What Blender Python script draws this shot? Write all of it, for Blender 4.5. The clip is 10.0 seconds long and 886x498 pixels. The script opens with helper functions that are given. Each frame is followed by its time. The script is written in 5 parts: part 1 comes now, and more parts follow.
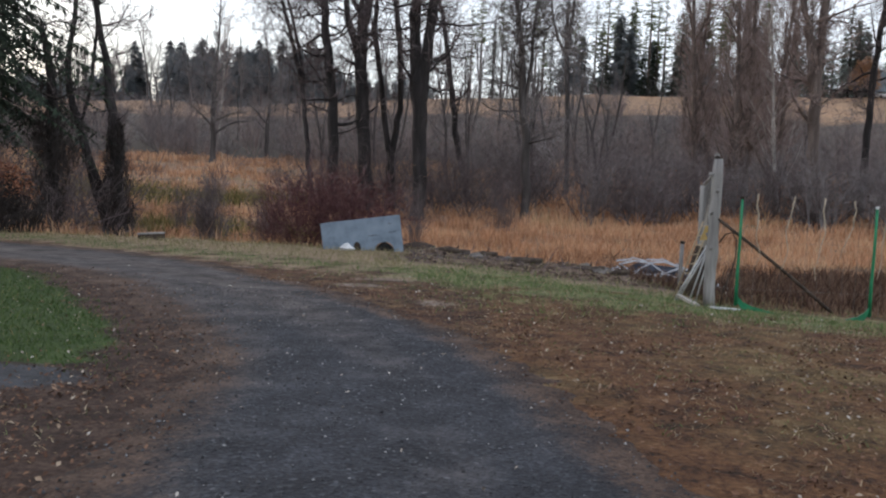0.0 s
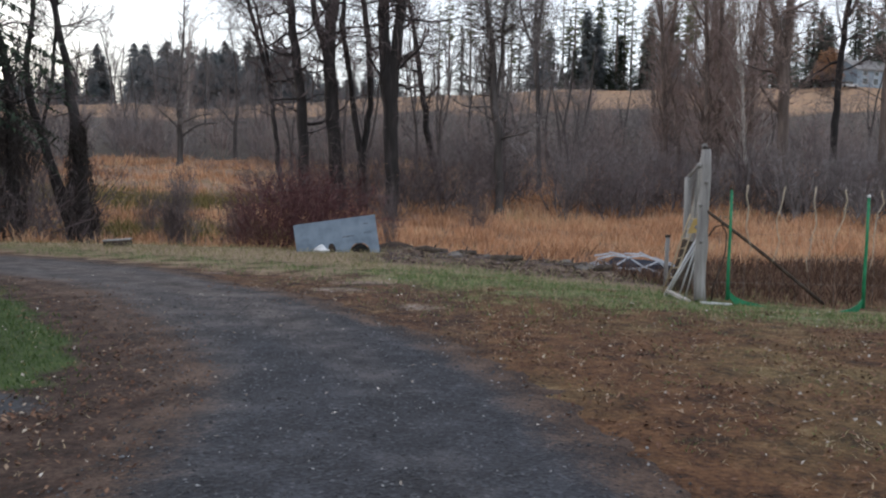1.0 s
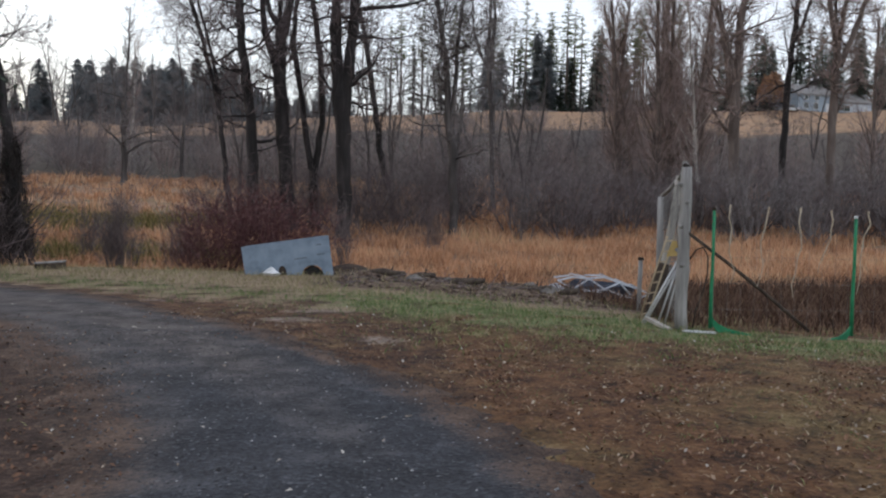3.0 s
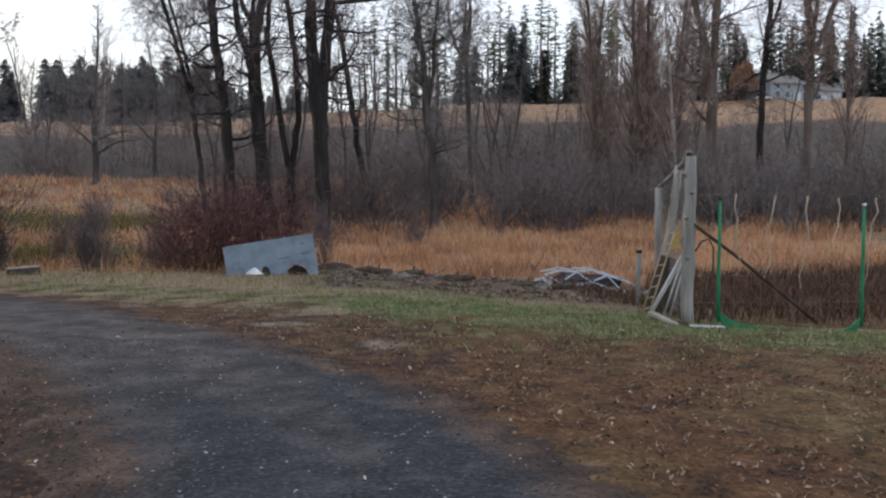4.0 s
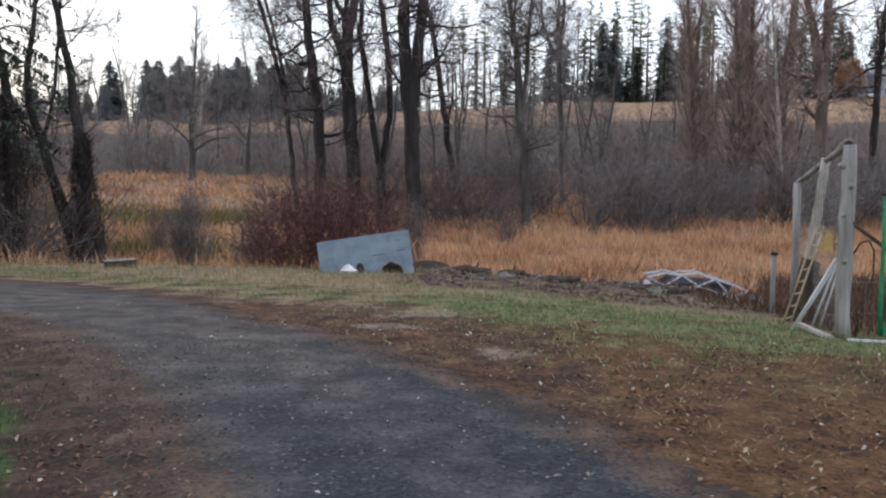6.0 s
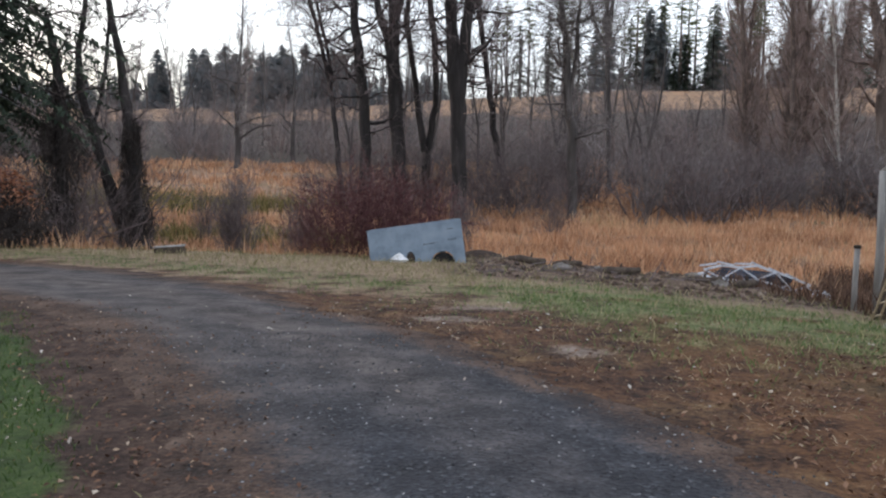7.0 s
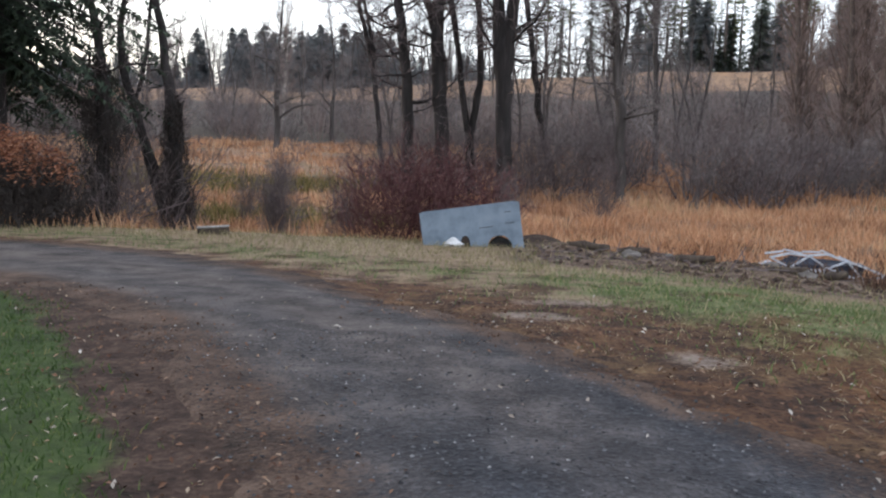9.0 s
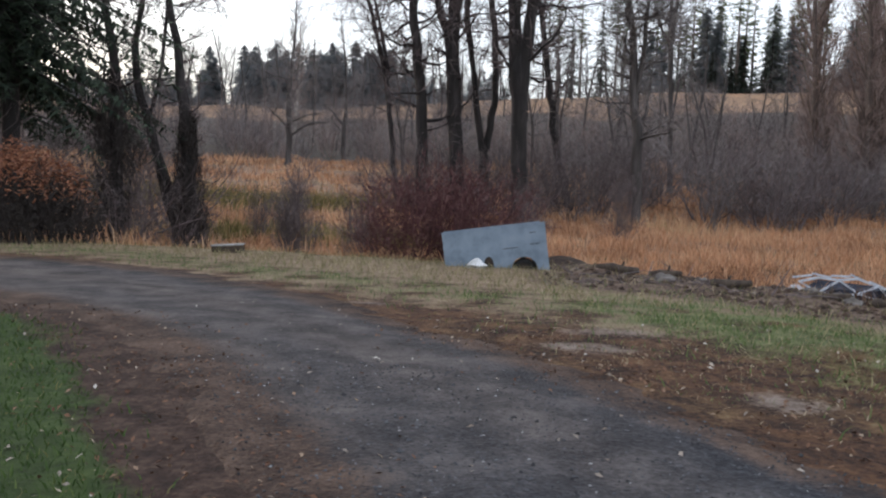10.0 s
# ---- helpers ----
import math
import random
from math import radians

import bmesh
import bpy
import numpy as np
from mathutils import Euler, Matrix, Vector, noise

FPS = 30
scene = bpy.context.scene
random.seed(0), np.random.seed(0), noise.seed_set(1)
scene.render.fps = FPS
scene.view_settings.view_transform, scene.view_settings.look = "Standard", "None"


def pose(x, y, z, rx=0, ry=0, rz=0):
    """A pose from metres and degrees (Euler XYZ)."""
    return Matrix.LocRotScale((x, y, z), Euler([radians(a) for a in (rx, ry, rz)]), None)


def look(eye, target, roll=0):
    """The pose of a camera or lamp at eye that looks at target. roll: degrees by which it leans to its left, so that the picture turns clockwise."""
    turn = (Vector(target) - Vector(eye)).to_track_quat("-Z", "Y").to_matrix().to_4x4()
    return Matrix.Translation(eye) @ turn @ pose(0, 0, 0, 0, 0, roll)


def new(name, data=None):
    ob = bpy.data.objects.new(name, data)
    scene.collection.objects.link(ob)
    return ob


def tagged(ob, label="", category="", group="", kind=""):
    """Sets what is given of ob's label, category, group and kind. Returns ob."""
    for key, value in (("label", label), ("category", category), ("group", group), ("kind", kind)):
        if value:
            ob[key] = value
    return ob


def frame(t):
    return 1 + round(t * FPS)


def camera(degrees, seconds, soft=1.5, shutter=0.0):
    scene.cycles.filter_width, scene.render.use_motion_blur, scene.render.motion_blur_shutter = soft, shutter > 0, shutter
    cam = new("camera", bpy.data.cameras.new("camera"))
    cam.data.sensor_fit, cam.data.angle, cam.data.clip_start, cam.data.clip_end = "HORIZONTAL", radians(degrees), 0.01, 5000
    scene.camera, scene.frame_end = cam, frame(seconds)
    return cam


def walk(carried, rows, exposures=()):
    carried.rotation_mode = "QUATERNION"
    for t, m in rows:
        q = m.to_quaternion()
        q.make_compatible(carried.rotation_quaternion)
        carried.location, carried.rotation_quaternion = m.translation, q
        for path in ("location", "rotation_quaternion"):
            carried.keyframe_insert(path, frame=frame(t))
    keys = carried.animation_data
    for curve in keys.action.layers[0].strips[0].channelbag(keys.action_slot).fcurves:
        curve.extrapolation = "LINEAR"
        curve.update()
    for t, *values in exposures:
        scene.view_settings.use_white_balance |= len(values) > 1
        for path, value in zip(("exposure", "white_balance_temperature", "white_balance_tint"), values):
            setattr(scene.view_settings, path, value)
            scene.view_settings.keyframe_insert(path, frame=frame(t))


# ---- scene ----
cam = camera(56.5, 10.0, soft=2.2)
PATH = [
    (0, (-0.071, -0.295, 1.45), (-0.061, 1.699, 1.306), 2.3),
    (0.5, (-0.165, 0.004, 1.456), (-0.128, 1.997, 1.298), 2.1),
    (1, (-0.201, 0.251, 1.44), (-0.124, 2.244, 1.293), 1.0),
    (1.5, (-0.19, 0.546, 1.44), (-0.122, 2.54, 1.309), 0.9),
    (2, (-0.26, 0.827, 1.455), (-0.111, 2.819, 1.362), 0.8),
    (3.5, (-0.411, 1.546, 1.425), (-0.197, 3.532, 1.322), 0.8),
    (4, (-0.558, 1.823, 1.44), (-0.307, 3.804, 1.331), -0.0),
    (4.5, (-0.596, 2.085, 1.408), (-0.52, 4.083, 1.341), 0.3),
    (5, (-0.673, 2.333, 1.381), (-0.629, 4.331, 1.297), 0.6),
    (5.5, (-0.795, 2.626, 1.404), (-0.73, 4.622, 1.297), 0.5),
    (6, (-0.849, 2.885, 1.349), (-0.801, 4.881, 1.238), 0.6),
    (6.2, (-0.885, 2.989, 1.327), (-0.892, 4.986, 1.211), 0.6),
    (7.5, (-1.271, 3.711, 1.31), (-1.346, 5.704, 1.157), 1.1),
    (8, (-1.39, 4.012, 1.302), (-1.531, 6.0, 1.134), 1.3),
    (8.5, (-1.564, 4.237, 1.291), (-1.72, 6.222, 1.11), 1.3),
    (9, (-1.644, 4.458, 1.28), (-1.777, 6.445, 1.095), 1.5),
    (9.5, (-1.799, 4.794, 1.294), (-1.95, 6.781, 1.13), 2.0),
    (10, (-2.005, 5.046, 1.262), (-2.159, 7.035, 1.122), 2.0),
]
walk(cam, [(t, look(eye, target, roll)) for t, eye, target, roll in PATH],
     [(0, 0.27), (1.0, 0.36), (2.0, 0.2), (3.5, 0.19), (4.5, 0.23), (5.5, 0.45), (6.0, 0.53), (7.5, 0.55), (8.0, 0.62), (8.5, 0.77), (9.0, 0.69), (9.5, 0.53), (10, 0.44)])

# ---- light: even dusk sky, faint sun low on the left ----
world = bpy.data.worlds.new("dusk_sky")
scene.world = world
world.use_nodes = True
wn, wl = world.node_tree.nodes, world.node_tree.links
wn.clear()
w_out, w_bg, w_sky = wn.new("ShaderNodeOutputWorld"), wn.new("ShaderNodeBackground"), wn.new("ShaderNodeTexSky")
w_bg2, w_add = wn.new("ShaderNodeBackground"), wn.new("ShaderNodeAddShader")
w_sky.sky_type, w_sky.sun_disc = "NISHITA", False
w_sky.sun_elevation, w_sky.sun_rotation = radians(7), radians(-50)
w_bg.inputs["Strength"].default_value = 0.08
w_bg2.inputs["Color"].default_value = (0.90, 0.934, 1.055, 1)
w_bg2.inputs["Strength"].default_value = 0.80
wl.new(w_sky.outputs["Color"], w_bg.inputs["Color"])
wl.new(w_bg.outputs[0], w_add.inputs[0])
wl.new(w_bg2.outputs[0], w_add.inputs[1])
wl.new(w_add.outputs[0], w_out.inputs["Surface"])
sun = new("sun", bpy.data.lights.new("sun", "SUN"))
sun.data.energy, sun.data.angle, sun.data.color = 0.5, radians(20), (1.0, 0.86, 0.72)
sun.matrix_world = look((0, 0, 0), (0.76, -0.64, -0.13))
scene.view_settings.exposure = 0.0

# ---- materials ----


def material(name, rough=0.85, metal=0.0):
    """A node material; gives it with its nodes, links and shader."""
    m = bpy.data.materials.new(name)
    m.use_nodes = True
    n, l = m.node_tree.nodes, m.node_tree.links
    b = n["Principled BSDF"]
    b.inputs["Roughness"].default_value, b.inputs["Metallic"].default_value = rough, metal
    b.inputs["Specular IOR Level"].default_value = 0.25
    return m, n, l, b


def coords(n, l, stretch=(1, 1, 1), space="Object"):
    tc, mp = n.new("ShaderNodeTexCoord"), n.new("ShaderNodeMapping")
    mp.inputs["Scale"].default_value = stretch
    l.new(tc.outputs[space], mp.inputs["Vector"])
    return mp.outputs["Vector"]


def noise_tex(n, l, vec, scale, detail=4.0, rough=0.6):
    t = n.new("ShaderNodeTexNoise")
    t.inputs["Scale"].default_value, t.inputs["Detail"].default_value, t.inputs["Roughness"].default_value = scale, detail, rough
    if vec is not None:
        l.new(vec, t.inputs["Vector"])
    return t.outputs["Fac"]


def ramp(n, l, fac, *stops):
    r = n.new("ShaderNodeValToRGB")
    e = r.color_ramp.elements
    while len(e) < len(stops):
        e.new(0.5)
    for el, (p, c) in zip(e, stops):
        el.position = p
        el.color = (*c, 1) if len(c) == 3 else c
    l.new(fac, r.inputs["Fac"])
    return r.outputs["Color"]


def mix(n, l, fac, a, b, kind="MIX"):
    x = n.new("ShaderNodeMix")
    x.data_type, x.blend_type = "RGBA", kind
    for sock, v in ((x.inputs["Factor"], fac), (x.inputs["A"], a), (x.inputs["B"], b)):
        if isinstance(v, (int, float)):
            sock.default_value = v
        elif isinstance(v, tuple):
            sock.default_value = (*v, 1)
        else:
            l.new(v, sock)
    return x.outputs["Result"]


def maths(n, l, op, a, b=0.0, clamp=False):
    x = n.new("ShaderNodeMath")
    x.operation, x.use_clamp = op, clamp
    for sock, v in zip(x.inputs, (a, b)):
        if isinstance(v, (int, float)):
            sock.default_value = v
        else:
            l.new(v, sock)
    return x.outputs[0]


def bump(n, l, b, height, strength=0.4, distance=0.02):
    x = n.new("ShaderNodeBump")
    x.inputs["Strength"].default_value, x.inputs["Distance"].default_value = strength, distance
    l.new(height, x.inputs["Height"])
    l.new(x.outputs["Normal"], b.inputs["Normal"])


def grained(name, dark, mid, light, scale=8.0, stretch=(1, 1, 1), rough=0.85, relief=0.5, depth=0.02, metal=0.0, coarse=0.25):
    """A surface that varies at two scales between three colours."""
    m, n, l, b = material(name, rough, metal)
    v = coords(n, l, stretch)
    fine, broad = noise_tex(n, l, v, scale, 6, 0.65), noise_tex(n, l, v, scale * coarse * 0.5, 3)
    f = maths(n, l, "ADD", maths(n, l, "MULTIPLY", fine, 0.6), maths(n, l, "MULTIPLY", broad, 0.4))
    l.new(ramp(n, l, f, (0.34, dark), (0.5, mid), (0.66, light)), b.inputs["Base Color"])
    bump(n, l, b, fine, relief, depth)
    return m


def island(name, *stops, rough=0.8, through_light=0.0, spread=0.0):
    """Leaves, blades and twigs: each piece takes its own colour from the ramp; a broad noise shifts it."""
    m, n, l, b = material(name, rough)
    g = n.new("ShaderNodeNewGeometry")
    f = g.outputs["Random Per Island"]
    if spread:
        big = noise_tex(n, l, coords(n, l), spread, 3)
        f = maths(n, l, "ADD", maths(n, l, "MULTIPLY", f, 0.5), maths(n, l, "MULTIPLY_ADD", big, 1.6), True)
        f.node.inputs[1].links[0].from_node.inputs[2].default_value = -0.55
    c = ramp(n, l, f, *stops)
    l.new(c, b.inputs["Base Color"])
    if through_light:
        b.inputs["Subsurface Weight"].default_value = 0.0
        t, mx, out = n.new("ShaderNodeBsdfTranslucent"), n.new("ShaderNodeMixShader"), n["Material Output"]
        l.new(c, t.inputs["Color"])
        mx.inputs[0].default_value = through_light
        l.new(b.outputs[0], mx.inputs[1])
        l.new(t.outputs[0], mx.inputs[2])
        l.new(mx.outputs[0], out.inputs["Surface"])
    return m


BARK = grained("dark_bark", (0.012, 0.0105, 0.0105), (0.028, 0.0245, 0.0245), (0.065, 0.057, 0.057), 3.0, (1, 1, 0.18), relief=0.9, depth=0.06)
BARK_GREY = grained("grey_bark", (0.035, 0.031, 0.030), (0.072, 0.064, 0.062), (0.135, 0.121, 0.115), 3.0, (1, 1, 0.18), relief=0.8, depth=0.05)
BARK_BROWN = grained("brown_bark", (0.07, 0.054, 0.047), (0.13, 0.102, 0.09), (0.21, 0.17, 0.15), 3.0, (1, 1, 0.2), relief=0.7, depth=0.04)
BARK_WHITE = grained("birch_bark", (0.10, 0.09, 0.085), (0.42, 0.39, 0.36), (0.60, 0.56, 0.52), 5.0, (1, 1, 0.5), relief=0.3)
TWIG = island("dark_twigs", (0.0, (0.075, 0.06, 0.061)), (1.0, (0.20, 0.163, 0.163)))
TWIG_GREY = island("grey_twigs", (0.0, (0.12, 0.108, 0.108)), (1.0, (0.27, 0.243, 0.24)))
TWIG_BROWN = island("brown_twigs", (0.0, (0.19, 0.142, 0.128)), (1.0, (0.36, 0.28, 0.255)))
TWIG_RED = island("red_twigs", (0.0, (0.05, 0.02, 0.022)), (0.75, (0.115, 0.047, 0.049)), (1.0, (0.23, 0.13, 0.118)))
NEEDLES = island("spruce_needles", (0.0, (0.07, 0.088, 0.075)), (0.6, (0.12, 0.145, 0.12)), (1.0, (0.17, 0.195, 0.155)), through_light=0.45)
NEEDLES_PINE = island("pine_needles", (0.0, (0.10, 0.125, 0.065)), (0.6, (0.17, 0.20, 0.105)), (1.0, (0.24, 0.26, 0.145)), through_light=0.45)
# Far spruces: the pale grey-blue of distance haze is put into the needle colour.
NEEDLES_HAZED = island("hazed_spruce_needles", (0.0, (0.13, 0.15, 0.165)), (0.6, (0.19, 0.215, 0.23)), (1.0, (0.24, 0.265, 0.27)), through_light=0.45)
NEEDLES_DARK = island("dark_fir_needles", (0.0, (0.014, 0.022, 0.016)), (0.7, (0.034, 0.05, 0.032)), (1.0, (0.06, 0.08, 0.05)))
TWIG_DARK = island("ivy_stems", (0.0, (0.022, 0.018, 0.017)), (1.0, (0.06, 0.05, 0.046)))
MARSH_BLADE = island("marsh_straw", (0.0, (0.16, 0.092, 0.058)), (0.28, (0.36, 0.195, 0.115)), (0.5, (0.55, 0.30, 0.168)), (0.75, (0.71, 0.465, 0.295)), (1.0, (0.36, 0.28, 0.125)), through_light=0.3, spread=0.11)

# ---- ground heights ----


def smooth(a, b, v):
    t = np.clip((v - a) / (b - a), 0, 1)
    return t * t * (3 - 2 * t)


def waves(x, y, size, seed):
    """Cheap smooth unevenness, about -1 to 1, for arrays."""
    r = np.random.RandomState(seed)
    s = 0
    for _ in range(7):
        a, k, p = r.uniform(0, 2 * np.pi), r.uniform(0.6, 1.7) / size, r.uniform(0, 6.3)
        s = s + np.sin((x * np.cos(a) + y * np.sin(a)) * k * 2 * np.pi + p)
    return s / 3.5


def bank_edge(x):
    return np.interp(x, [-40, -12, -8, -3, 0, 4.5, 5.5, 9, 20, 60], [27, 26, 25.5, 24.2, 23.2, 20.5, 16.5, 14.5, 13.0, 12])


def height(x, y):
    x, y = np.asarray(x, float), np.asarray(y, float)
    yard = -0.06 - 0.03 * np.maximum(0, y - 13) - 0.02 * np.clip(x, 0, 7) * smooth(14, 20, y) - 0.046 * np.clip(x - 1, 0, 7) * smooth(8, 12.5, y)
    yard = np.maximum(yard, -1.2) + 0.02 * waves(x, y, 4, 3)
    e = bank_edge(x)
    heap = 0.13 * np.maximum(0, waves(x, y, 2.3, 8)) * smooth(17.5, 19.5, y) * smooth(e + 2.5, e, y) * smooth(-1.5, 0.2, x) * smooth(6.5, 5, x)
    heap = heap + 0.5 * np.exp(-((x + 0.6) / 0.9) ** 2 - ((y - 25.3) / 0.9) ** 2)
    far = np.maximum(y - 34, -9)
    marsh = -1.55 + 0.05 * far + 0.0005 * far * np.abs(far) + 0.12 * waves(x, y, 9, 5)
    steep = np.interp(x, [-40, 0, 40], [0.172, 0.213, 0.24])
    rise = 3.93 + steep * np.clip(y - 100, 0, 82) + 0.01 * np.clip(y - 182, 0, 400) + 0.03 * np.clip(x - 40, 0, 140) * smooth(120, 180, y) + 0.4 * waves(x, y, 33, 6)
    marsh = marsh * (1 - smooth(96, 108, y)) + rise * smooth(96, 108, y)
    k = smooth(e, e + 8, y)
    return (yard + heap) * (1 - k) + marsh * k


def ground_z(x, y):
    return float(height(x, y))


# ---- mesh helpers ----
rnd = random.Random(7)


def mesh_of(name, verts, faces, mat, soft_shade=False):
    """A mesh from arrays; all faces have the same number of corners."""
    verts, faces = np.asarray(verts, np.float32).reshape(-1, 3), np.asarray(faces, np.int32)
    me = bpy.data.meshes.new(name)
    k = faces.shape[1]
    me.vertices.add(len(verts))
    me.vertices.foreach_set("co", verts.ravel())
    me.loops.add(faces.size)
    me.loops.foreach_set("vertex_index", faces.ravel())
    me.polygons.add(len(faces))
    me.polygons.foreach_set("loop_start", np.arange(0, faces.size, k, dtype=np.int32))
    me.update(calc_edges=True)
    me.polygons.foreach_set("use_smooth", np.full(len(faces), soft_shade))
    me.materials.append(mat)
    return me


def thing(name, place, label, category, group="", kind=""):
    """An empty at the base of a thing, to hold its parts."""
    ob = new(name)
    ob.empty_display_size = 0.1
    ob.matrix_world = place if isinstance(place, Matrix) else Matrix.Translation(place)
    return tagged(ob, label, category, group, kind)


def part(name, data, mat, parent, label="", place=None):
    """Links a bmesh or a mesh as one part under a thing, in the thing's own space."""
    if isinstance(data, bmesh.types.BMesh):
        me = bpy.data.meshes.new(name)
        data.to_mesh(me)
        data.free()
        me.materials.append(mat)
        data = me
    ob = new(name, data)
    ob.parent = parent
    if place is not None:
        ob.matrix_local = place
    return tagged(ob, label)


def sticks(segs, sides=3):
    """Many tapered sticks at once: rows of start, end, radius, radius."""
    s = np.array(segs, float)
    a, b, r0, r1 = s[:, 0:3], s[:, 3:6], s[:, 6], s[:, 7]
    d = b - a
    d /= np.maximum(np.linalg.norm(d, axis=1, keepdims=True), 1e-6)
    ref = np.where(np.abs(d[:, 2:3]) > 0.9, [[1.0, 0, 0]], [[0, 0, 1.0]])
    u = np.cross(d, ref)
    u /= np.linalg.norm(u, axis=1, keepdims=True)
    v = np.cross(d, u)
    ang = np.arange(sides) * 2 * np.pi / sides
    ring = u[:, None] * np.cos(ang)[None, :, None] + v[:, None] * np.sin(ang)[None, :, None]
    verts = np.stack([a[:, None] + ring * r0[:, None, None], b[:, None] + ring * r1[:, None, None]], 1)
    i = np.arange(sides)
    j = (i + 1) % sides
    quad = np.stack([i, i + sides, j + sides, j], 1)[:, ::-1]
    faces = (np.arange(len(s))[:, None, None] * 2 * sides + quad[None]).reshape(-1, 4)
    return verts.reshape(-1, 3), faces


def stick_mesh(name, segs, mat, sides=3):
    return mesh_of(name, *sticks(segs, sides), mat, soft_shade=sides > 3)


def ribbons(segs):
    """The finest twigs, one slim strip each, turned every way."""
    s = np.array(segs, float)
    d = s[:, 3:6] - s[:, 0:3]
    d /= np.maximum(np.linalg.norm(d, axis=1, keepdims=True), 1e-6)
    u = np.cross(d, np.random.RandomState(len(s)).normal(size=d.shape))
    u /= np.maximum(np.linalg.norm(u, axis=1, keepdims=True), 1e-6)
    a, b = u * s[:, 6:7] * 1.3, u * s[:, 7:8] * 1.3
    verts = np.stack([s[:, 0:3] - a, s[:, 0:3] + a, s[:, 3:6] + b, s[:, 3:6] - b], 1).reshape(-1, 3)
    return verts, np.arange(len(verts)).reshape(-1, 4)


def mixed_mesh(name, sets, mat):
    """Sticks of several kinds in one mesh: rows of segments and the number of sides, 1 for strips."""
    vs, fs, k = [], [], 0
    for segs, sides in sets:
        if segs:
            v, f = ribbons(segs) if sides == 1 else sticks(segs, sides)
            vs.append(v)
            fs.append(f + k)
            k += len(v)
    return mesh_of(name, np.concatenate(vs), np.concatenate(fs), mat, True)


def tube(bm, pts, radii, sides=10, wobble=0.0, seed=0):
    """A closed round bar along points, added to a bmesh."""
    r = random.Random(seed)
    rings = []
    pts = [Vector(p) for p in pts]
    for i, p in enumerate(pts):
        d = (pts[min(i + 1, len(pts) - 1)] - pts[max(i - 1, 0)]).normalized()
        u = d.cross(Vector((0, 0, 1)) if abs(d.z) < 0.9 else Vector((1, 0, 0))).normalized()
        v = d.cross(u)
        rad = radii[i] if isinstance(radii, (list, tuple)) else radii
        rings.append([bm.verts.new(p + (u * math.cos(a) + v * math.sin(a)) * rad * (1 + r.uniform(-wobble, wobble))) for a in (k * 2 * math.pi / sides for k in range(sides))])
    for a, b in zip(rings, rings[1:]):
        for k in range(sides):
            f = bm.faces.new((a[k], a[(k + 1) % sides], b[(k + 1) % sides], b[k]))
            f.smooth = True
    bm.faces.new(rings[0][::-1])
    bm.faces.new(rings[-1])
    return bm


def block(bm, lo, hi, bevel=0.0):
    """A box between two corners, with worn edges."""
    lo, hi = Vector(lo), Vector(hi)
    vs = bmesh.ops.create_cube(bm, size=1, matrix=Matrix.Translation((lo + hi) / 2) @ Matrix.Diagonal((*(hi - lo), 1)))["verts"]
    if bevel:
        es = list({e for v in vs for e in v.link_edges})
        bmesh.ops.bevel(bm, geom=es, offset=bevel, segments=2, affect="EDGES")
    return bm


# ---- ground and drive ----
def steps(lo, hi, fine, reach_lo, reach_hi, growth=1.13):
    mid = list(np.arange(lo, hi, fine))
    out, s, v = [], fine, hi
    while v < reach_hi:
        out.append(v)
        s *= growth
        v += min(s, 60)
    out.append(reach_hi)
    back, s, v = [], fine, lo
    while v > reach_lo:
        s *= 1.3
        v -= min(s, 60)
        back.append(v)
    return np.array(back[::-1] + mid + out)


GX, GY = steps(-15, 9, 0.16, -900, 900), steps(2, 27, 0.16, -300, 1500, 1.06)
X, Y = np.meshgrid(GX, GY)
Z = height(X, Y)
nx, ny = len(GX), len(GY)
q = np.arange(nx * ny).reshape(ny, nx)
cells = np.stack([q[:-1, :-1], q[:-1, 1:], q[1:, 1:], q[1:, :-1]], -1).reshape(-1, 4)

ROAD_L = [(-2.0, -30), (-2.0, 2.0), (-2.05, 4.7), (-2.3, 6.65), (-3.3, 8.65), (-4.0, 9.8), (-4.8, 11.0), (-5.9, 12.3), (-8.2, 13.5), (-12, 14.6), (-18, 15.6), (-60, 17)]
ROAD_R = [(3.0, -30), (1.8, 2.0), (1.35, 4.4), (1.0, 6.2), (0.5, 8.0), (-0.5, 9.8), (-1.4, 11.4), (-2.6, 13.0), (-4.4, 15.6), (-7.0, 18.4), (-11, 20.2), (-60, 23)]


def along(line, count):
    p = np.array(line, float)
    t = np.arange(len(p))
    s = np.linspace(1, len(p) - 1, count)
    out = np.stack([np.interp(s, t, p[:, 0]), np.interp(s, t, p[:, 1])], 1)
    for _ in range(12):
        out[1:-1] = (out[:-2] + 2 * out[1:-1] + out[2:]) / 4
    return out


left, right = along(ROAD_L, 170), along(ROAD_R, 170)
left[0], right[0] = ROAD_L[0], ROAD_R[0]


def inside_by(x, y):
    """How far inside the drive a place lies, negative outside, by the two margins."""
    def side(line, sign):
        p, r = line[:-1], line[1:]
        best, res = np.full(np.shape(x), 1e9), np.zeros(np.shape(x))
        for (ax, ay), (bx, by) in zip(p[::2], line[2::2]):
            dx, dy = bx - ax, by - ay
            t = np.clip(((x - ax) * dx + (y - ay) * dy) / (dx * dx + dy * dy), 0, 1)
            ex, ey = x - ax - t * dx, y - ay - t * dy
            d = np.hypot(ex, ey)
            s = np.sign(dx * ey - dy * ex) * sign
            hit = d < best
            best, res = np.where(hit, d, best), np.where(hit, s * d, res)
        return res
    return np.minimum(side(left, -1), side(right, 1))


